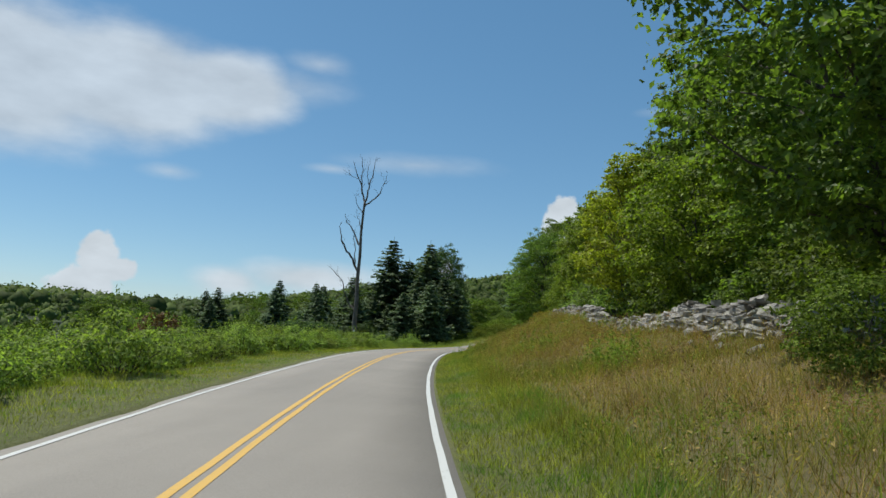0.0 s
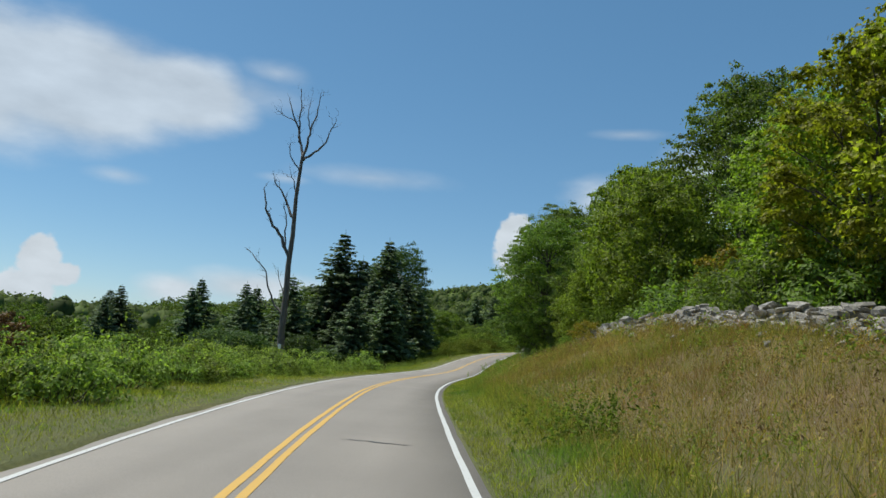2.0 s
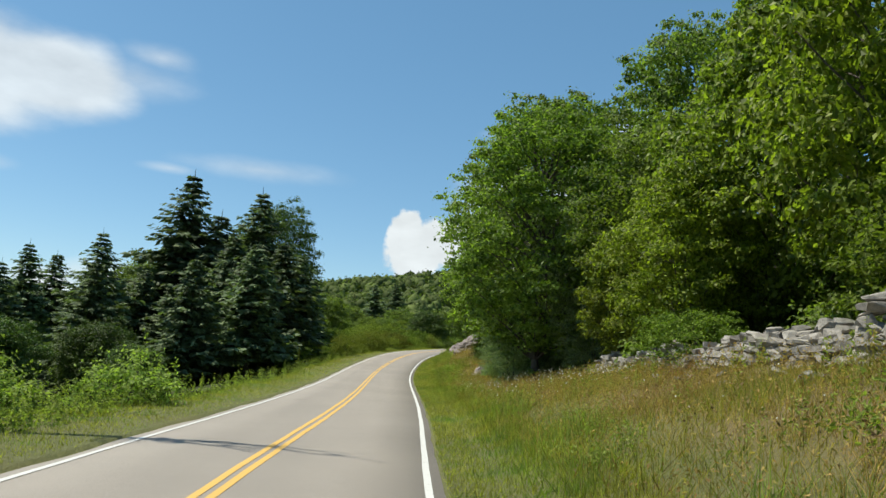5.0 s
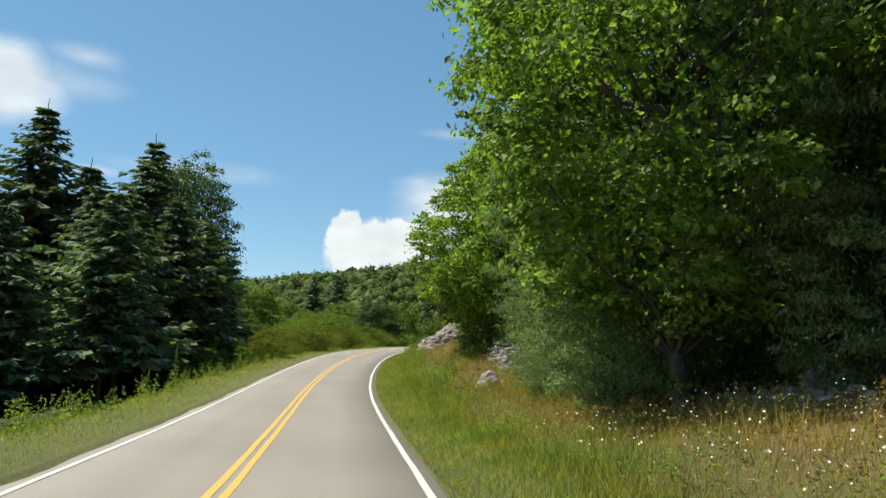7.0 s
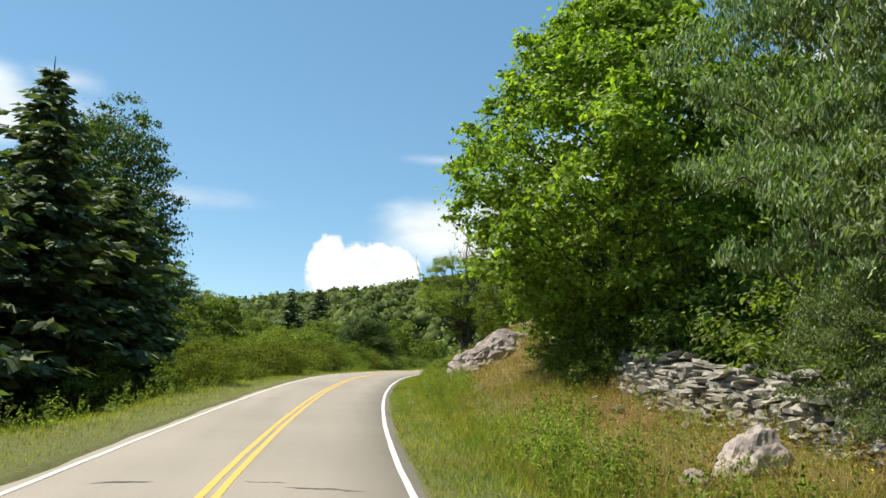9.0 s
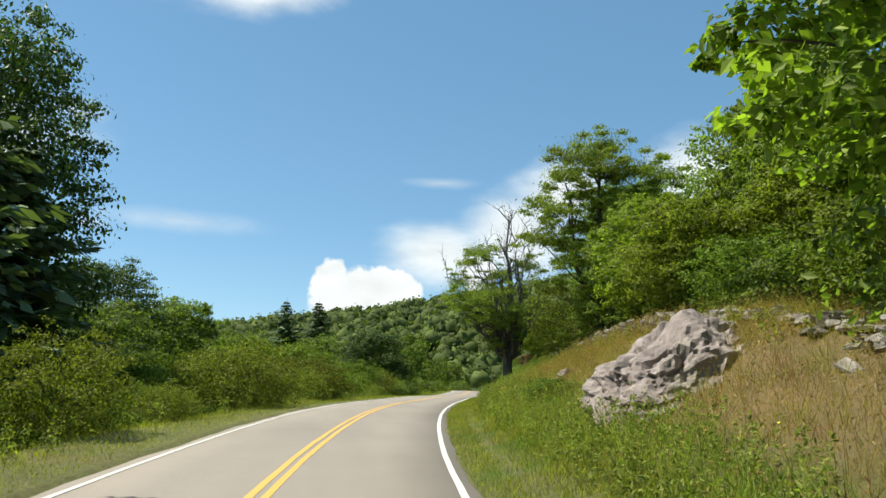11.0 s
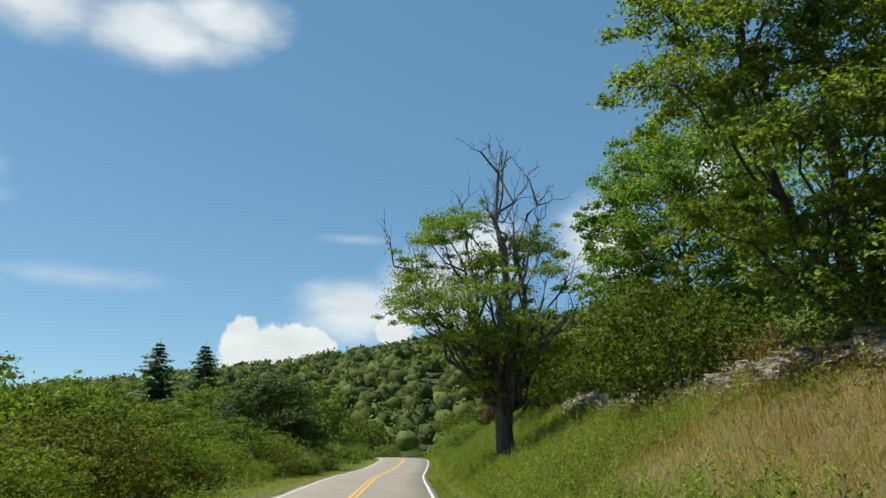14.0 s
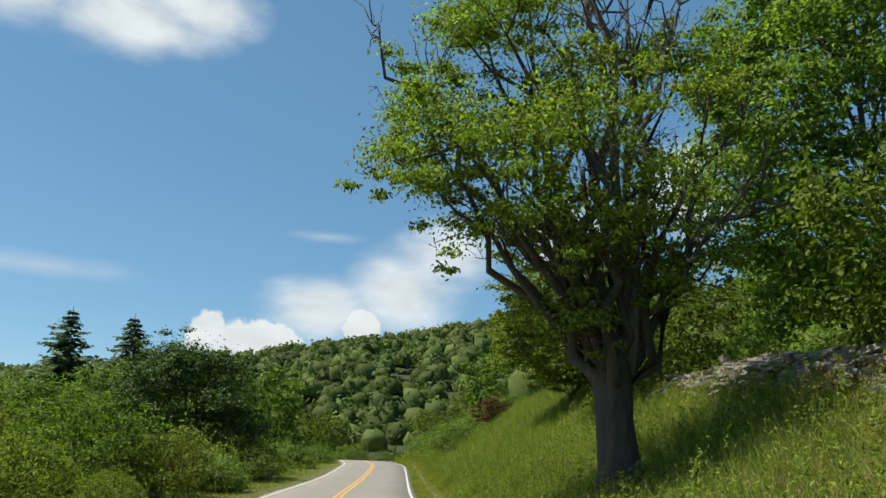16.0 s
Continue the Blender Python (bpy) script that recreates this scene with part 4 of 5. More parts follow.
spots += [(-11.2, 182, 1.3, 1.0, 20), (-9.0, 188, 1.15, 1.0, 80), (-6.7, 207, 1.15, 1.0, 140), (-8.5, 198, 1.2, 1.05, 220)]
plant(bush_c, [], spots, "rounded olive-green bush in the low verge", "green bushes along the road")
under = shrub("understory_bush", 107, 3.2, 2.2, 12, 100, 0.22, M_ASH, "shady green bush")
spots = [(float(road_x(y)) + 13.2 + 2.5 * srng.random(), y + srng.normal(), 0.8 + 0.4 * srng.random(), 1.0, srng.random() * 360) for y in np.arange(22, 208, 4.2) if not 138 < y < 152]
spots += [(float(road_x(y)) + side * srng.uniform(5.5, 13), y, 0.5 + 0.5 * srng.random(), 0.9, srng.random() * 360) for y in np.arange(228, 276, 3.2) for side in (-1, 1)]
spots += [(srng.uniform(-22, 34), srng.uniform(262, 300), 0.6 + 0.5 * srng.random(), 0.9, srng.random() * 360) for _ in range(26)]
spots += [(float(road_x(y)) - srng.uniform(4.8, 8.5), y, 0.35 + 0.4 * srng.random(), 0.9, srng.random() * 360) for y in np.arange(206, 262, 2.0)]
spots += [(float(road_x(y)) + srng.uniform(5.5, 12), y, 0.3 + 0.45 * srng.random(), 0.9, srng.random() * 360) for y in np.arange(226, 268, 2.6)]
spots += [(0.2, 132.6, 0.5, 0.9, 80), (0.3, 135.0, 0.55, 0.9, 150), (0.4, 137.6, 0.5, 0.9, 10), (1.0, 133.6, 0.8, 0.95, 60), (3.4, 131.0, 1.2, 1.0, 20), (2.0, 138.5, 1.1, 1.0, 120), (4.6, 134.0, 1.3, 1.0, 200), (3.6, 127.0, 1.2, 1.0, 300)]
plant(under, [], spots, "shady green bush at the wood's edge", "bushes at the wood's edge")
plant(bush_a, [bush_a], [(-1.4, 210, 1.3, 0.95, 30, "bright lime-green rounded bush by the road"), (-0.2, 206, 0.8, 0.9, 130, "bright lime-green bush by the road"), (-16.0, 87.5, 0.8, 0.95, 30, "grey-green rounded bush on the verge"), (-18.6, 84.5, 0.85, 0.9, 60, "grey-green bush on the verge"),
                         (-19.8, 93, 0.7, 0.9, 60, "small green bush on the verge")], group="low bushes")


# ---- the standing dead tree, drawn limb by limb
def dead_tree():
    rng = np.random.default_rng(9)
    root = tagged(new("dead_tree"), "tall bare dead tree with forked grey limbs", "tree")
    base = [((0, -0.2), (0.05, 1.2), (-0.04, 2.8), (0.03, 5), (-0.02, 7), (0.08, 9), (0.05, 11.5), (0.2, 14.3)), 0.27, 0.10]
    limbs = [(((-0.05, 7.6), (-0.7, 8.9), (-1.35, 9.8), (-1.75, 10.8), (-2.1, 12.0)), 0.10, 0.03),
             (((0.0, 10.2), (-0.55, 11.0), (-1.2, 12.1), (-1.6, 12.7)), 0.08, 0.025), (((-0.35, 8.2), (-0.45, 9.7), (-0.7, 11.2)), 0.05, 0.015),
             (((0, 3.7), (-0.8, 4.5), (-1.3, 5.6), (-1.5, 6.6), (-2.3, 7.4), (-3.1, 8.05)), 0.06, 0.015), (((-0.4, 4.1), (-1.0, 4.2), (-1.5, 4.6)), 0.03, 0.01),
             (((-0.1, 5.0), (-0.4, 5.8), (-0.5, 6.6)), 0.03, 0.01), (((0.05, 11.8), (-0.25, 12.6), (-0.5, 13.3)), 0.04, 0.012),
             (((0.2, 14.1), (0.5, 14.3), (1.1, 14.8), (1.75, 15.3), (2.0, 16.0), (2.3, 16.6)), 0.075, 0.02),
             (((0.2, 14.2), (-0.1, 15.3), (-0.35, 16.4), (-0.7, 17.2), (-1.2, 18.5)), 0.085, 0.018), (((-0.1, 15.3), (-0.2, 16.5), (-0.15, 17.7), (-0.2, 18.9)), 0.06, 0.015),
             (((0.2, 14.3), (0.4, 15.2), (0.55, 16.2), (0.85, 17.5), (0.95, 18.6)), 0.08, 0.018), (((-0.5, 16.8), (-1.0, 17.0), (-1.9, 17.5)), 0.03, 0.01),
             (((0.55, 16.2), (0.3, 17.3), (0.4, 18.3)), 0.035, 0.01), (((0.1, 13.2), (-0.4, 14.2), (-0.55, 15.1)), 0.04, 0.012)]
    depth = lambda x: np.cumsum(rng.normal(size=len(x))) * 0.22
    p = np.array([(a, 0, b) for a, b in base[0]], float)
    part("trunk", [(*tube(p, np.linspace(base[1], base[2], len(p)), 9), 0)], M_DEADWOOD, root, smooth=True)
    for pts, r0, r1 in limbs:
        p = np.array([(a, 0, b) for a, b in pts], float)
        p[:, 1] += depth(p)
        p[0, 1] = 0
        fine = np.stack([np.interp(np.linspace(0, len(p) - 1, 3 * len(p)), np.arange(len(p)), p[:, k]) for k in range(3)], -1)
        fine[1:-1] += rng.normal(size=(len(fine) - 2, 3)) * 0.035
        wood = []
        twigs(rng, fine[len(fine) // 3:], 5, 0.7, r1 * 0.9, 0.35, wood, 1)
        part("twigs", wood, M_DEADWOOD, part("limb", [(*tube(fine, np.linspace(r0 * 1.25, r1 * 1.3, len(fine)), 6), 0)], M_DEADWOOD, root, smooth=True), smooth=True)
    tag_v = np.array([(-0.09, -0.27, 1.62), (0.09, -0.27, 1.62), (0.09, -0.27, 1.92), (-0.09, -0.27, 1.92)])
    v = np.concatenate([tag_v, tag_v + [0, 0.02, 0]])
    f = [[0, 1, 2, 3], [7, 6, 5, 4], [0, 4, 5, 1], [1, 5, 6, 2], [2, 6, 7, 3], [3, 7, 4, 0]]
    part("tag", [(v, f, 0)], M_TAG, root, "small blank white tag on the trunk")
    root.matrix_basis = stand(-20.75, 80.9, 1.12, 0, 0.985, 0.05)


dead_tree()


def half_dead_tree():
    """The old roadside tree: thick trunk, fan of limbs, leaves on some, bare grey spikes above."""
    rng = np.random.default_rng(14)
    root = tagged(new("old_locust_tree"), "old thick-trunked tree, half leafy with bare dead top limbs", "tree")
    trunk = []
    p = np.array([(0, 0, -0.2), (0, 0, 0.5), (-0.05, 0.05, 1.3), (-0.05, 0.1, 2.2), (0.05, 0.1, 3.0)])
    trunk.append((*tube(p, [0.58, 0.41, 0.36, 0.40, 0.22], 14), 0))
    part("trunk", trunk, M_BARK, root, smooth=True)
    # leafy masses: sideways, depth, height, radius, amount
    masses = [(-2.7, 0.6, 10.0, 1.0, 420), (-3.2, -0.5, 9.0, 0.9, 330), (-2.0, -0.8, 9.6, 0.8, 260), (-3.9, 0.2, 7.6, 1.0, 360), (-4.6, 0.6, 6.6, 0.8, 260), (-3.4, -1.2, 6.4, 1.1, 420),
              (-2.2, -1.8, 6.0, 1.1, 420), (-1.0, -2.0, 6.4, 1.1, 420), (-2.0, 1.2, 7.6, 1.0, 300), (-0.9, -1.0, 7.9, 0.9, 300), (-0.3, 1.5, 8.6, 0.9, 260), (1.0, 0.8, 9.2, 0.8, 260), (1.7, 0.0, 8.8, 0.9, 320),
              (2.0, -0.8, 7.6, 0.8, 220), (0.6, -1.6, 5.4, 0.9, 260), (-1.6, -1.6, 4.6, 1.0, 300), (-2.6, 0.5, 5.0, 0.9, 240), (1.4, 1.6, 5.6, 0.9, 200), (-0.4, -1.4, 4.2, 0.8, 220),
              (0.9, 1.5, 7.2, 0.8, 180), (-1.4, 2.0, 5.6, 1.0, 260), (2.3, 0.6, 4.6, 0.7, 140), (-1.2, 0.0, 10.2, 0.7, 160), (-3.6, -0.3, 5.6, 0.7, 200), (-1.3, 0.3, 3.3, 0.7, 200), (-0.7, -0.9, 2.9, 0.55, 150), (0.9, -0.5, 3.7, 0.6, 150), (1.3, 0.5, 4.4, 0.7, 170), (0.2, -0.9, 4.8, 0.8, 220)]
    for x, y, z, r, n in masses:
        crown = []
        crown.append((*clump(rng, np.array([x, y, z]), r * 1.1, int(n * 2.1), 0.145, 0.85, 0.5, 0.15, hollow=0.3), 0))
        for _ in range(7):
            go = unit(rng.normal(size=3)) * r * rng.uniform(0.9, 1.5)
            crown.append((*clump(rng, np.array([x, y, z]) + go, r * 0.4, int(n * 0.2), 0.16, 0.6, 0.5, 0.15, hollow=0.1), 0))
        wood = []
        (v, f), q = limb(rng, (0.22 * np.sign(x) * rng.random(), 0.1 + rng.normal() * 0.12, 1.7 + rng.random() * 0.9), (x, y, z), 0.075 + 0.06 * r, 0.02, 8, 0.035, 0.05, 7)
        wood.append((v, f, 0))
        twigs(rng, q[3:], 6, 0.9, 0.018, 0.2, wood, 1)
        part("foliage", crown, M_LOCUST, part("limb", wood, M_BARK, root, smooth=True))
    for tip, r0 in (((-0.4, 0.2, 13.9), 0.15), ((0.3, -0.2, 13.4), 0.14), ((0.1, 0.4, 12.6), 0.12), ((1.3, 0.3, 12.2), 0.12), ((1.6, -0.4, 10.0), 0.10), ((-5.0, -0.3, 9.0), 0.10), ((-4.4, 0.3, 8.4), 0.08), ((2.8, 0.2, 7.4), 0.09),
                    ((3.3, -0.3, 6.6), 0.08), ((2.6, -0.6, 5.6), 0.07), ((-2.4, -0.8, 5.0), 0.06), ((-1.8, 0.3, 11.0), 0.08), ((0.8, 0.0, 11.4), 0.09)):
        wood = []
        (v, f), q = limb(rng, (rng.normal() * 0.16, 0.1, 1.9 + rng.random() * 0.7), tip, r0 * 1.3, 0.03, 10, 0.03, 0.03, 7)
        wood.append((v, f, 0))
        twigs(rng, q[4:], 11, 1.15, 0.028, 0.5, wood, 1)
        part("dead_limb", wood, M_DEADWOOD, root, "bare grey dead limb", smooth=True)
    root.matrix_basis = stand(6.8, 188.2, 1.0, -17, 1.04, 0.05)


half_dead_tree()


# ---------------------------------------------------------------- far forest
def far_forest():
    rng = np.random.default_rng(31)
    pts = []
    for lo, hi, gap in ((325, 420, 5.8), (420, 600, 7.0)):
        n = int(math.radians(92) / 2 * (hi ** 2 - lo ** 2) / gap ** 2)
        a = np.radians(rng.uniform(-50, 42, n))
        q = np.sqrt(rng.uniform(lo ** 2, hi ** 2, n))
        pts.append(np.stack([q * np.sin(a), q * np.cos(a)], -1))
    n = 520
    pts.append(np.stack([rng.uniform(-190, -62, n), rng.uniform(110, 270, n)], -1))
    n = 260
    pts.append(np.stack([rng.uniform(26, 110, n), rng.uniform(60, 262, n)], -1))
    p = np.concatenate(pts)
    p = p[(np.abs(p[:, 0] - road_x(p[:, 1])) > 9) | (p[:, 1] > 262)]
    z = ground_z(p[:, 0], p[:, 1])
    n = len(p)
    dist = np.hypot(p[:, 0], p[:, 1])
    h = rng.uniform(5.0, 9.0, n) * np.where((p[:, 0] < -60) & (p[:, 1] < 200), 0.55, 1.0)
    w = h * rng.uniform(0.38, 0.58, n)
    # each crown: a lumpy dome, with sprays of leaves standing off it
    ring, rows = 7, 4
    u, w2 = np.meshgrid(np.arange(ring) * 2 * np.pi / ring, np.linspace(-0.55, np.pi / 2, rows), indexing="xy")
    dome = np.stack([np.cos(u) * np.cos(w2), np.sin(u) * np.cos(w2), np.sin(w2)], -1).reshape(-1, 3)
    cells = np.array([[i * ring + j, i * ring + (j + 1) % ring, (i + 1) * ring + (j + 1) % ring, (i + 1) * ring + j] for i in range(rows - 1) for j in range(ring)])
    half = np.stack([w, w, h * 0.5], -1)[:, None]
    mid = np.stack([p[:, 0], p[:, 1], z + h * 0.5], -1)[:, None]
    v1 = (mid + dome[None] * half * rng.uniform(0.5, 0.95, (n, len(dome), 1))).reshape(-1, 3)
    f1 = (cells[None] + (np.arange(n) * len(dome))[:, None, None]).reshape(-1, 4)
    per = 20
    d = unit(rng.normal(size=(n, per, 3)))
    d[..., 2] = np.abs(d[..., 2]) * 1.2 - 0.3
    d = unit(d)
    at = mid + d * half * rng.uniform(0.7, 1.15, (n, per))[..., None]
    size = np.clip(0.0035 * dist, 0.8, 1.6)[:, None] * rng.uniform(0.6, 1.3, (n, per))
    normal = unit(d + rng.normal(size=d.shape) * 0.45)
    v2, f2 = leaves(rng, at.reshape(-1, 3), normal.reshape(-1, 3), size.ravel(), 0.8, 0.1)
    ob = part("hillside_forest", [(v1, f1, 0), (v2, f2, 0)], M_FOREST, smooth=True)
    tone = rng.random(n) ** 1.3
    layer = ob.data.attributes.new("tone", "FLOAT", "POINT")
    layer.data.foreach_set("value", np.concatenate([np.repeat(tone, len(dome)), np.clip(np.repeat(tone, 4 * per) + np.repeat(rng.normal(size=n * per) * 0.12, 4), 0, 1)]).astype(np.float32))
    tagged(ob, "green mixed forest covering the distant hillside", "forest", kind="stuff")


far_forest()
foot = broadleaf("forest_tree", 85, 9.0, 4.0, 0.4, 30, 36, 0.64, M_BUSH, "round forest tree", spread=0.30, trunk=0.14, plain=True)
frng = np.random.default_rng(88)
spots = []
while len(spots) < 105:
    a, q = frng.uniform(-24, 17), 248 + 85 * frng.random() ** 0.9
    x, y = q * math.sin(radians(a)), q * math.cos(radians(a))
    if abs(x - road_x(y)) > 7.5:
        if all((x - o[0]) ** 2 + (y - o[1]) ** 2 > 18 for o in spots):
            spots.append((x, y, frng.uniform(0.65, 1.1), frng.uniform(0.85, 1.15), frng.random() * 360))
spots += [(-105 + 62 * frng.random(), 100 + 90 * frng.random(), frng.uniform(0.45, 0.75), frng.uniform(0.8, 1.0), frng.random() * 360) for _ in range(34)]
plant(foot, [], spots, "round leafy tree at the foot of the hill", "forest at the foot of the hill")

# ---------------------------------------------------------------- rocks
def rock_mesh(name, seed, mat, jag=0.3, planes=8):
    """A broken stone: a cube cut by random planes, edges a little rounded."""
    rng = random.Random(seed)
    bm = bmesh.new()
    bmesh.ops.create_cube(bm, size=1.0)
    for _ in range(planes):
        n = Vector((rng.gauss(0, 1), rng.gauss(0, 1), rng.gauss(0, 1))).normalized()
        r = bmesh.ops.bisect_plane(bm, geom=bm.verts[:] + bm.edges[:] + bm.faces[:], plane_co=n * rng.uniform(0.36, 0.55), plane_no=n, clear_outer=True)
        edges = [e for e in r["geom_cut"] if isinstance(e, bmesh.types.BMEdge)]
        if edges:
            bmesh.ops.contextual_create(bm, geom=edges)
    for v in bm.verts:
        v.co += Vector((rng.gauss(0, 1), rng.gauss(0, 1), rng.gauss(0, 1))) * jag * 0.08
    me = bpy.data.meshes.new(name)
    bm.to_mesh(me)
    bm.free()
    me.materials.append(mat)
    return me


STONES = [rock_mesh("stone", 200 + i, M_WALLSTONE) for i in range(14)]


def wall_line(y):
    return road_x(y) + WALL_D + np.interp(y, [20, 34, 46, 58, 71, 90, 112, 130, 140, 156, 182, 215], [0.2, 0.0, 1.0, 0.7, -0.3, 0.4, 0.0, -0.7, -0.4, 0.0, -0.2, 0.0])


def stone_wall():
    """A tumbled dry-stone wall along the top of the bank."""
    rng = np.random.default_rng(404)
    root = tagged(new("stone_wall"), "tumbled grey dry-stone wall along the bank's top", "wall", kind="structure")
    made, soft = 0, []
    y = 13.0
    while y < 199:
        ruin = np.interp(y, [22, 30, 98, 104, 118, 124, 139, 142, 151, 154, 165, 185, 199], [1, 1, 1, 0.5, 0.5, 1, 1, 0.2, 0.2, 0.5, 0.8, 0.85, 0.5])
        big = np.interp(y, [26, 34, 44, 52, 95, 105], [1.05, 1.0, 1.0, 1.3, 1.3, 1.0])
        tall = np.interp(y, [25, 29, 39, 44, 52, 90, 118, 123, 131, 135], [1.05, 0.55, 0.55, 1.0, 0.75, 0.9, 1.0, 1.6, 1.6, 1.0])
        layer = 0.0
        courses = int(round((6.6 + rng.normal() * 1.2) * ruin * tall))
        pitch = rng.uniform(0.2, 0.32)
        for c in range(max(courses, 1)):
            th = rng.uniform(0.06, 0.14) * big
            for row in ((-0.26, 0.22) if courses - 3 < c < courses - 1 else (-0.26,) if c < courses - 1 else (rng.uniform(-0.15, 0.15),)):
                w, dp = rng.uniform(0.2, 0.62) * big, rng.uniform(0.24, 0.46)
                yy = y + rng.normal() * 0.12
                x = float(wall_line(yy)) + row + rng.normal() * 0.10 + 0.05 * c
                z = gz(x, yy) + layer + th * 0.45
                turn = pose(x, yy, z, rng.normal() * 9, rng.normal() * 9, 90 + rng.normal() * 22)
                m = turn @ Matrix.Diagonal((w, dp, th * 1.2, 1))
                me = STONES[rng.integers(len(STONES))]
                near = (24 < y < 31 or 44 < y < 58 or 88 < y < 94 or 126 < y < 134 or 156 < y < 163) and row < 0.16
                if near and made < 300:
                    ob = new("stone", me)
                    ob.parent = root
                    ob.matrix_basis = m
                    made += 1
                else:
                    soft.append((me, m))
            layer += th * 0.86
        # a few stones that fell down the bank
        if rng.random() < (0.16 if y < 140 else 0.05):
            x = float(wall_line(y)) - rng.uniform(0.6, 1.6)
            s = rng.uniform(0.12, 0.28)
            soft.append((STONES[rng.integers(len(STONES))], pose(x, y, gz(x, y) + 0.05, rng.normal() * 15, rng.normal() * 15, rng.random() * 360) @ Matrix.Diagonal((s * 1.5, s, s * 0.6, 1))))
        y += pitch
    by, vs, fs, at = {}, [], [], 0
    for me, m in soft:
        if me.name not in by:
            by[me.name] = (np.array([v.co[:] for v in me.vertices]), [list(p.vertices) for p in me.polygons])
        co, polys = by[me.name]
        a = np.array(m)
        vs.append(co @ a[:3, :3].T + a[:3, 3])
        fs += [[i + at for i in p] for p in polys]
        at += len(co)
    me = bpy.data.meshes.new("rubble")
    me.from_pydata(np.concatenate(vs).tolist(), [], fs)
    me.materials.append(M_WALLSTONE)
    ob = new("rubble", me)
    ob.parent = root
    tagged(ob, kind="stuff")


stone_wall()


def ledge(name, seed, size, m, label, mat=M_LEDGE):
    """Bedrock or a boulder: a sphere squared off, broken into tilted facets and cracks."""
    rng = np.random.default_rng(seed)
    bm = bmesh.new()
    bmesh.ops.create_icosphere(bm, subdivisions=6 if max(size) > 2 else 4, radius=1.0)
    co = np.array([v.co[:] for v in bm.verts])
    d = unit(co)
    planes = unit(rng.normal(size=(44, 3)))
    off = rng.uniform(0.66, 0.98, 44)
    reach = np.min(np.where(d @ planes.T > 0.05, off / np.maximum(d @ planes.T, 0.05), 9), axis=1)
    r = np.minimum(reach, 1.15)
    bed = np.sin((d * r[:, None]) @ np.array([1.5, 2.0, 9.0]) + 1.3 * np.sin(d[:, 0] * 4)) * 0.03
    grit = np.array([noise.fractal(Vector(q * 3.5), 0.75, 2.3, 6) for q in d]) * 0.085
    crack = np.array([min(abs(noise.noise(Vector(q * 2.2 + np.array([7.0, 1, 3])))), 0.08) for q in d]) - 0.08
    co = d * (r + bed + grit + crack * 1.2)[:, None] * np.array(size)
    for v, q in zip(bm.verts, co):
        v.co = q
    me = bpy.data.meshes.new(name)
    bm.to_mesh(me)
    bm.free()
    me.materials.append(mat)
    ob = new(name, me)
    ob.matrix_basis = m
    return tagged(ob, label, "rock")


ledge("rock_outcrop", 61, (2.3, 5.0, 1.9), pose(0.3, 145.5, gz(0.3, 145.5) - 0.75, 15, 4, -42), "large pinkish grey bedrock outcrop in the bank")
ledge("boulder", 62, (0.52, 0.5, 0.78), pose(-1.95, 121.0, gz(-1.95, 121.0) + 0.12, 10, 38, 20), "pale pinkish boulder lying in grass", M_PALE)
ledge("boulder", 63, (0.35, 0.3, 0.24), pose(-3.2, 120.2, gz(-3.2, 120.2) + 0.10, 0, 0, 70), "small pale boulder lying in grass", M_PALE)
ledge("boulder", 65, (0.16, 0.2, 0.5), pose(0.6, 155.6, gz(0.6, 155.6) + 0.12, 0, 48, 20), "leaning grey slab of rock in the grassy bank")


# ---------------------------------------------------------------- grass and weeds
def blades(rng, x, y, height, width, lean=0.35, z=None):
    """Grass blades: tapering, leaning."""
    n = len(x)
    z = ground_z(x, y) if z is None else z
    a = rng.random(n) * 6.283
    side = np.stack([np.cos(a), np.sin(a), np.zeros(n)], -1) * width[:, None] * 0.5
    b = rng.random(n) * 6.283
    bend = np.stack([np.cos(b), np.sin(b), np.zeros(n)], -1) * (height * lean * rng.random(n))[:, None]
    foot = np.stack([x, y, z - 0.03], -1)
    tip = foot + bend + np.array([0, 0, 1]) * height[:, None]
    return np.stack([foot - side, foot + side, tip], 1).reshape(-1, 3), np.arange(3 * n).reshape(n, 3)


def strip_points(rng, n, y0, y1, d0, d1, power=1.0):
    y = rng.uniform(y0, y1, n)
    d = d0 + (d1 - d0) * rng.random(n) ** power
    return road_x(y) + d, y, d


grng = np.random.default_rng(55)
x, y, d = strip_points(grng, 380000, 6, 215, 4.4, 11.0)
k = grng.random(len(x)) < (0.25 + 0.75 * step(0, 1, (d - np.interp(y, [60, 80, 125, 140], [4.6, 5.8, 5.8, 5.2])) / 1.8) * (0.75 + 0.25 * bumps(x, y, 1.7, 6.0))) * (1 - 0.7 * step(158, 180, y))
x, y = x[k], y[k]
m = 85000
hx, hy, hd = strip_points(grng, m, 6, 200, 4.6, 10.8)
hz = ground_z(hx, hy) + grng.uniform(0.1, 0.62, m)
seeds = leaves(grng, np.stack([hx, hy, hz], -1), unit(grng.normal(size=(m, 3)) + [0, -0.4, 0.3]), grng.uniform(0.025, 0.07, m), 0.4, 0.1, 0.3, 3)
dry_blades = blades(grng, x, y, grng.uniform(0.08, 0.30, len(x)) + 0.4 * grng.random(len(x)) ** 4 + 0.18 * step(0.1, 0.7, bumps(x, y, 1.9, 4.0)), grng.uniform(0.006, 0.014, len(x)), 1.1)
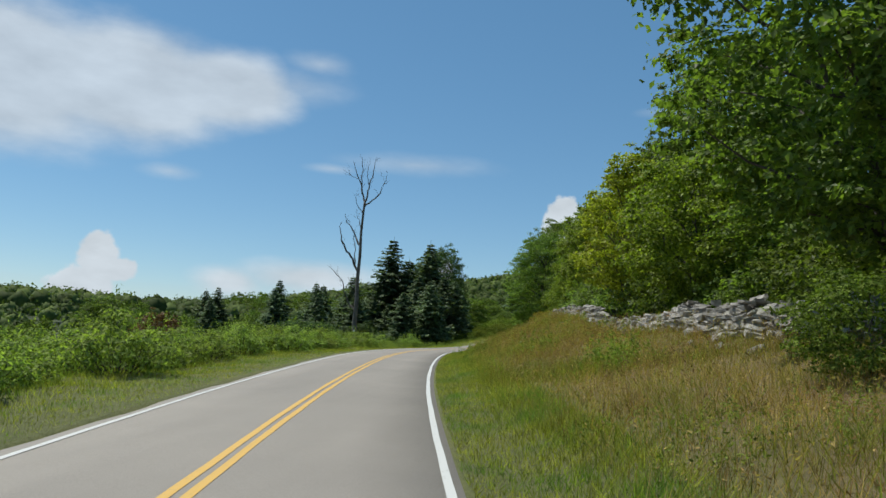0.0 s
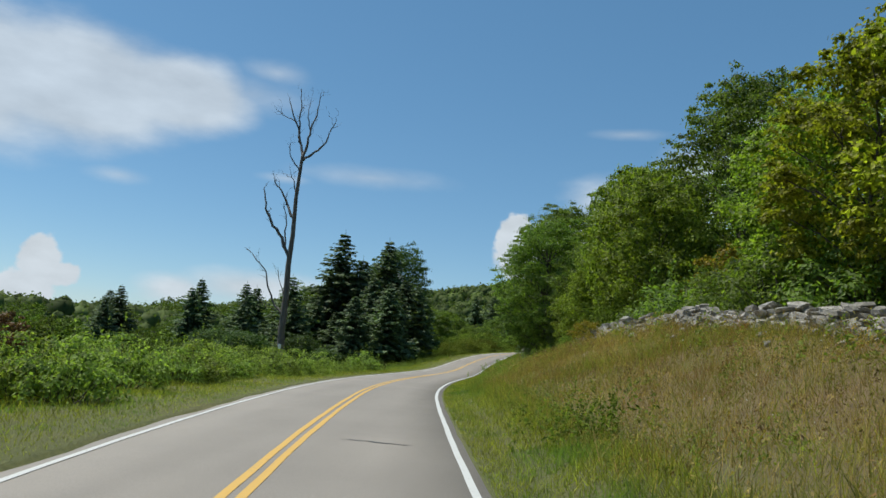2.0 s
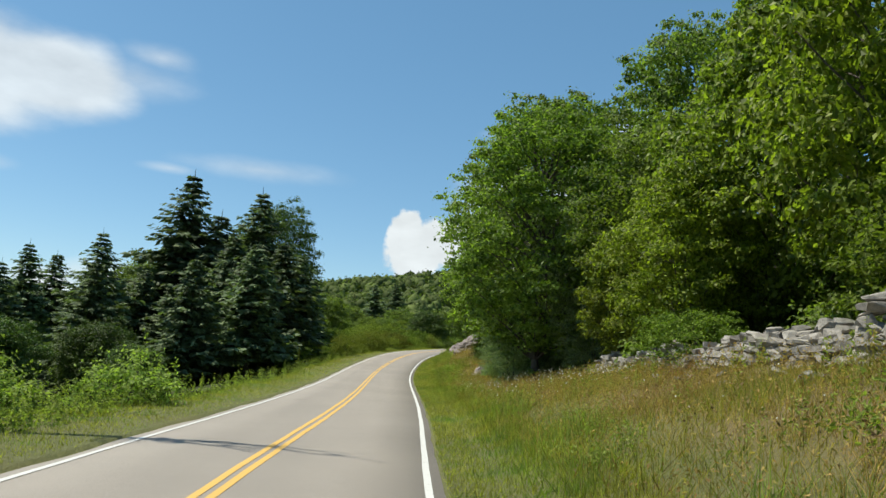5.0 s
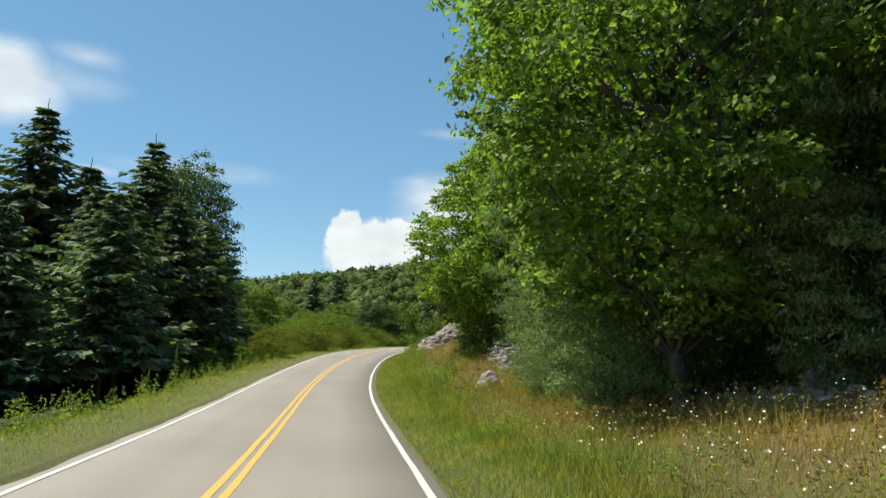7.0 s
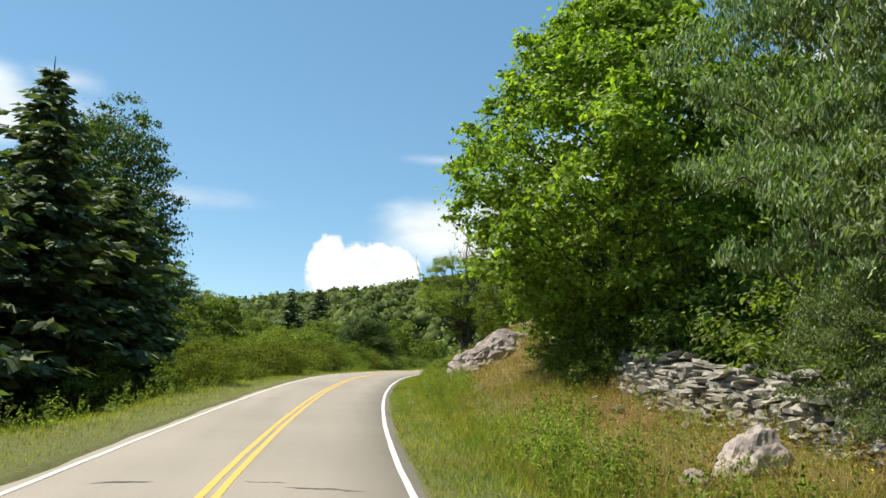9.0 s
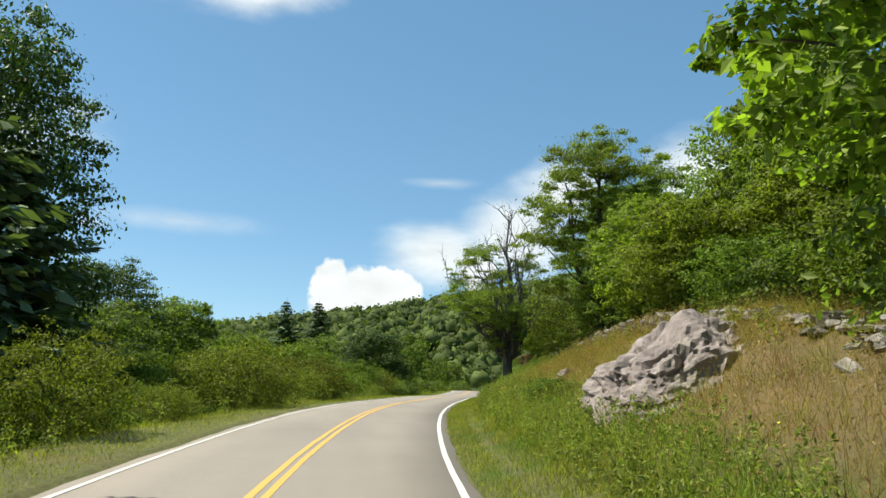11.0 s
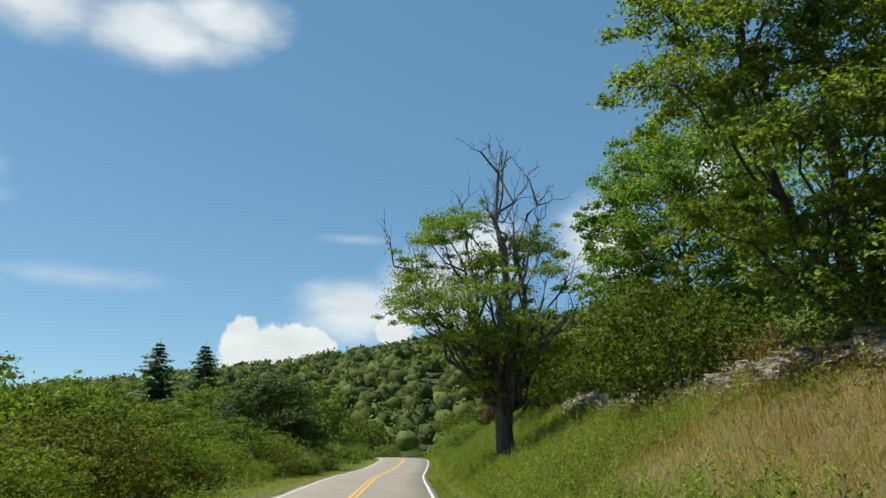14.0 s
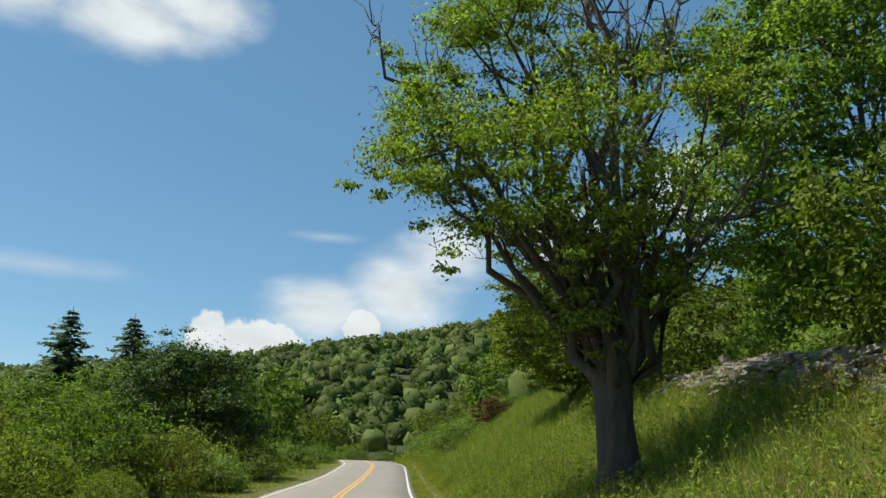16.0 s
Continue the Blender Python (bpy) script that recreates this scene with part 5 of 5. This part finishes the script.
tagged(part("dry_grass", [(*dry_blades, 0), (*seeds, 0)], M_STRAW), "tall dry golden-brown grass on the bank", "grass", kind="stuff")
x, y, d = strip_points(grng, 300000, 6, 262, 4.2, 11.5)
k = grng.random(len(x)) < 0.22 + 0.78 * np.maximum(np.maximum(step(0.0, 0.6, bumps(x, y, 2.6, 8.0)), 0.9 * (1 - step(0, 1, (d - np.interp(y, [60, 80, 125, 140], [4.6, 5.6, 5.6, 5.2])) / 1.8))), step(158, 180, y))
x, y = x[k], y[k]
tagged(part("green_grass", [(*blades(grng, x, y, grng.uniform(0.08, 0.36, len(x)) + 0.22 * step(0.1, 0.8, bumps(x, y, 2.6, 8.0)), grng.uniform(0.007, 0.018, len(x)), 1.1), 0)], M_GRASS), "green tufts among the dry grass", "grass", kind="stuff")
x, y, d = strip_points(grng, 240000, 4, 268, 2.93, 5.2, 1.15)
tagged(part("verge_grass", [(*blades(grng, x, y, grng.uniform(0.07, 0.2, len(x)) * (0.6 + 0.5 * (d - 2.9)), grng.uniform(0.01, 0.024, len(x)), 1.2), 0)], M_GRASS), "short green grass along the road's edge", "grass", kind="stuff")
x, y, d = strip_points(grng, 240000, 4, 268, -11.5, -2.95, 0.6)
keep = (d > -5.8) | (y < 88) | (y > 228)
x, y, d = x[keep], y[keep], d[keep]
tagged(part("verge_grass", [(*blades(grng, x, y, grng.uniform(0.08, 0.28, len(x)) * (0.3 + 0.22 * np.minimum(-d - 2.9, 4)), grng.uniform(0.01, 0.028, len(x)), 1.2), 0)], M_GRASS), "green grass on the verge below the spruces", "grass", kind="stuff")

x, y, d = strip_points(grng, 70000, 60, 212, 3.2, 5.8)
k = (y > 136) | (bumps(x, y, 2.2, 5.0) > 0.25)
x, y, d = x[k], y[k], d[k]
x2, y2, d2 = strip_points(grng, 30000, 172, 206, 5.0, 10.0)
x3, y3, d3 = strip_points(grng, 60000, 196, 246, 4.0, 13.0)
x, y = np.concatenate([x, x2, x3]), np.concatenate([y, y2, y3])
tagged(part("tall_grass", [(*blades(grng, x, y, grng.uniform(0.15, 0.7, len(x)) * np.clip((x - road_x(y) - 3.9) / 1.0, 0.15, 1), grng.uniform(0.01, 0.022, len(x)), 0.9), 0)], M_FRESH), "tall bright green grass at the foot of the bank", "grass", kind="stuff")


def weeds(name, rng, spots, mat, label, tall=(0.4, 0.9), per=26, size=0.11):
    """Leafy weeds: upright stems set with leaves."""
    v, f = [], []
    at, nm, sz = [], [], []
    for x, y in spots:
        h = rng.uniform(*tall)
        z = gz(x, y)
        t = rng.random(per) ** 0.8
        ln = rng.normal(size=2) * 0.12
        p = np.stack([x + ln[0] * t + rng.normal(size=per) * 0.09 * (1.2 - t), y + ln[1] * t + rng.normal(size=per) * 0.09 * (1.2 - t), z + h * t], -1)
        at.append(p)
        nm.append(unit(rng.normal(size=(per, 3)) + [0, 0, 0.7]))
        sz.append(size * (1.25 - 0.6 * t) * rng.uniform(0.7, 1.3, per))
    return tagged(part(name, [(*leaves(rng, np.concatenate(at), np.concatenate(nm), np.concatenate(sz), 0.4, 0.2), 0)], mat), label, "weeds", kind="stuff")


wx, wy, wd = strip_points(grng, 1200, 136, 204, 4.2, 6.0)
weeds("roadside_weeds", grng, list(zip(wx, wy)), M_WEED, "leafy green weeds along the foot of the bank", (0.3, 0.8), 30, 0.09)
wx, wy, wd = strip_points(grng, 2200, 60, 130, 4.4, 8.4)
keep = bumps(wx, wy, 2.4, 1.5) > 0.22
wx, wy = wx[keep], wy[keep]
weeds("roadside_weeds", grng, list(zip(wx, wy)), M_WEED, "leafy weeds scattered in the dry grass", (0.25, 0.65), 20, 0.075)
for cx, cy, count, wide in ((-3.9, 124.0, 60, 0.42), (-4.3, 120.8, 45, 0.5), (-2.6, 127.5, 40, 0.5), (-4.6, 116.5, 30, 0.5), (-5.6, 66.0, 40, 0.5), (-3.4, 71.0, 30, 0.5), (-3.6, 40.5, 40, 0.5), (1.6, 19.5, 45, 0.45), (-0.6, 30.0, 40, 0.5)):
    weeds("weed_clump", grng, list(zip(cx + grng.normal(size=count) * wide, cy + grng.normal(size=count) * wide * 1.3)), M_FRESH, "upright clump of fresh green weeds in the dry grass", (0.45, 1.0), 34, 0.10)
wx, wy, wd = strip_points(grng, 520, 172, 200, 5.2, 9.6)
weeds("roadside_weeds", grng, list(zip(wx, wy)), M_WEED, "tall leafy weeds below the old tree", (0.4, 1.0), 30, 0.10)
wx, wy, wd = strip_points(grng, 1600, 8, 62, 4.2, 8.6)
keep = bumps(wx, wy, 2.1, 0.7) > 0.22
wx, wy = wx[keep], wy[keep]
weeds("roadside_weeds", grng, list(zip(wx, wy)), M_WEED, "leafy weeds scattered in the dry grass", (0.2, 0.5), 18, 0.07)
wx, wy, wd = strip_points(grng, 620, 24, 205, 8.6, 10.2)
weeds("dry_weeds", grng, list(zip(wx, wy)), M_STRAW, "dry brown weed stalks in front of the wall", (0.3, 0.8), 22, 0.10)
wx, wy, wd = strip_points(grng, 420, 24, 205, 8.8, 10.4)
weeds("roadside_weeds", grng, list(zip(wx, wy)), M_WEED, "green weeds grown up against the wall", (0.3, 0.8), 24, 0.12)
wx, wy, wd = strip_points(grng, 2000, 60, 232, -6.3, -4.7)
keep = grng.random(len(wy)) < np.interp(wy, [84, 94, 160, 175], [1.0, 0.3, 0.3, 0.5])
wx, wy = wx[keep], wy[keep]
weeds("roadside_weeds", grng, list(zip(wx, wy)), M_SHRUB, "light green weeds along the low verge", (0.3, 0.9), 24)

wx, wy, wd = strip_points(grng, 1300, 228, 300, -26, 26)
keep = np.abs(wd) > 4.2
weeds("roadside_weeds", grng, list(zip(wx[keep], wy[keep])), M_SHRUB, "tall green undergrowth where the road leaves view", (0.5, 1.5), 26, 0.24)

wx, wy, wd = strip_points(grng, 900, 10, 135, 6.2, 10.2)
keep = bumps(wx, wy, 2.2, 3.0) > -0.1
weeds("dry_weeds", grng, list(zip(wx[keep], wy[keep])), M_BRACKEN, "brown withered weeds patched through the dry grass", (0.2, 0.55), 20, 0.075)
weeds("dry_weeds", grng, list(zip(8.4 + grng.normal(size=60) * 0.7, 172.5 + grng.normal(size=60) * 0.9)), M_BRACKEN, "tall clump of withered brown bracken by the wall", (0.7, 1.6), 40, 0.16)
wx, wy, wd = strip_points(grng, 260, 150, 186, 9.0, 10.1)
weeds("dry_weeds", grng, list(zip(wx, wy)), M_BRACKEN, "withered brown brush along the wall's foot", (0.3, 0.8), 24, 0.10)


def flowers(name, rng, spots, mat, label, size, high):
    x, y = np.array(spots).T
    n = len(x)
    z = ground_z(x, y) + rng.uniform(*high, n)
    v, f = leaves(rng, np.stack([x, y, z], -1), unit(rng.normal(size=(n, 3)) * 0.5 + [-0.5, -0.5, 0.6]), np.full(n, size) * rng.uniform(0.7, 1.3, n), 0.9, 0.05)
    return tagged(part(name, [(v, f, 0)], mat), label, "flowers", kind="stuff")


fx, fy, fd = strip_points(grng, 330, 86, 102, 4.8, 8.6)
flowers("white_wildflowers", grng, list(zip(fx, fy)), M_PETAL, "small white wildflowers under the trees", 0.032, (0.3, 0.75))
fx, fy, fd = strip_points(grng, 90, 118, 175, 5.0, 9.5)
flowers("yellow_wildflowers", grng, list(zip(fx, fy)), M_YPETAL, "small yellow wildflowers in the dry grass", 0.032, (0.35, 0.7))
fx, fy = -1.5 + grng.normal(size=14) * 0.16, 154.9 + grng.normal(size=14) * 0.16
flowers("yellow_wildflowers", grng, list(zip(fx, fy)), M_YPETAL, "clump of bright yellow wildflowers on the bank", 0.045, (0.4, 0.75))
fx, fy, fd = strip_points(grng, 180, 20, 135, 5.0, 9.5)
flowers("white_wildflowers", grng, list(zip(fx, fy)), M_PETAL, "scattered small white wildflowers in dry grass", 0.022, (0.35, 0.7))


def mullein(x, y, h, seed):
    rng = np.random.default_rng(seed)
    root = tagged(new("mullein"), "tall mullein stalk with a flower spike on the verge", "plant", "mulleins")
    (v, f), p = limb(rng, (0, 0, -0.05), (0.03, 0.02, h), 0.025, 0.012, 6, 0.004, 0, 5)
    spike, g = tube([(0.02, 0.01, h * 0.62), (0.025, 0.015, h * 0.8), (0.03, 0.02, h * 1.02)], [0.045, 0.05, 0.012], 6)
    part("stalk", [(v, f, 0)], M_WEED, root)
    part("flower_spike", [(spike, g, 0)], M_SUMAC, root)
    n = 40
    t = rng.random(n) * 0.55
    a = rng.random(n) * 6.283
    at = np.stack([np.cos(a) * 0.13, np.sin(a) * 0.13, t * h], -1)
    part("leaf_rosette", [(*leaves(rng, at, unit(rng.normal(size=(n, 3)) * 0.3 + [0, 0, 1]), np.full(n, 0.3) * (1.2 - t), 0.35, 0.25), 0)], M_SHRUB, root)
    root.matrix_basis = stand(x, y, 1, 0, 1, 0.02)


mullein(-15.2, 122.4, 1.9, 1)
mullein(-16.0, 121.2, 1.3, 2)
mullein(-14.8, 150.0, 1.6, 3)
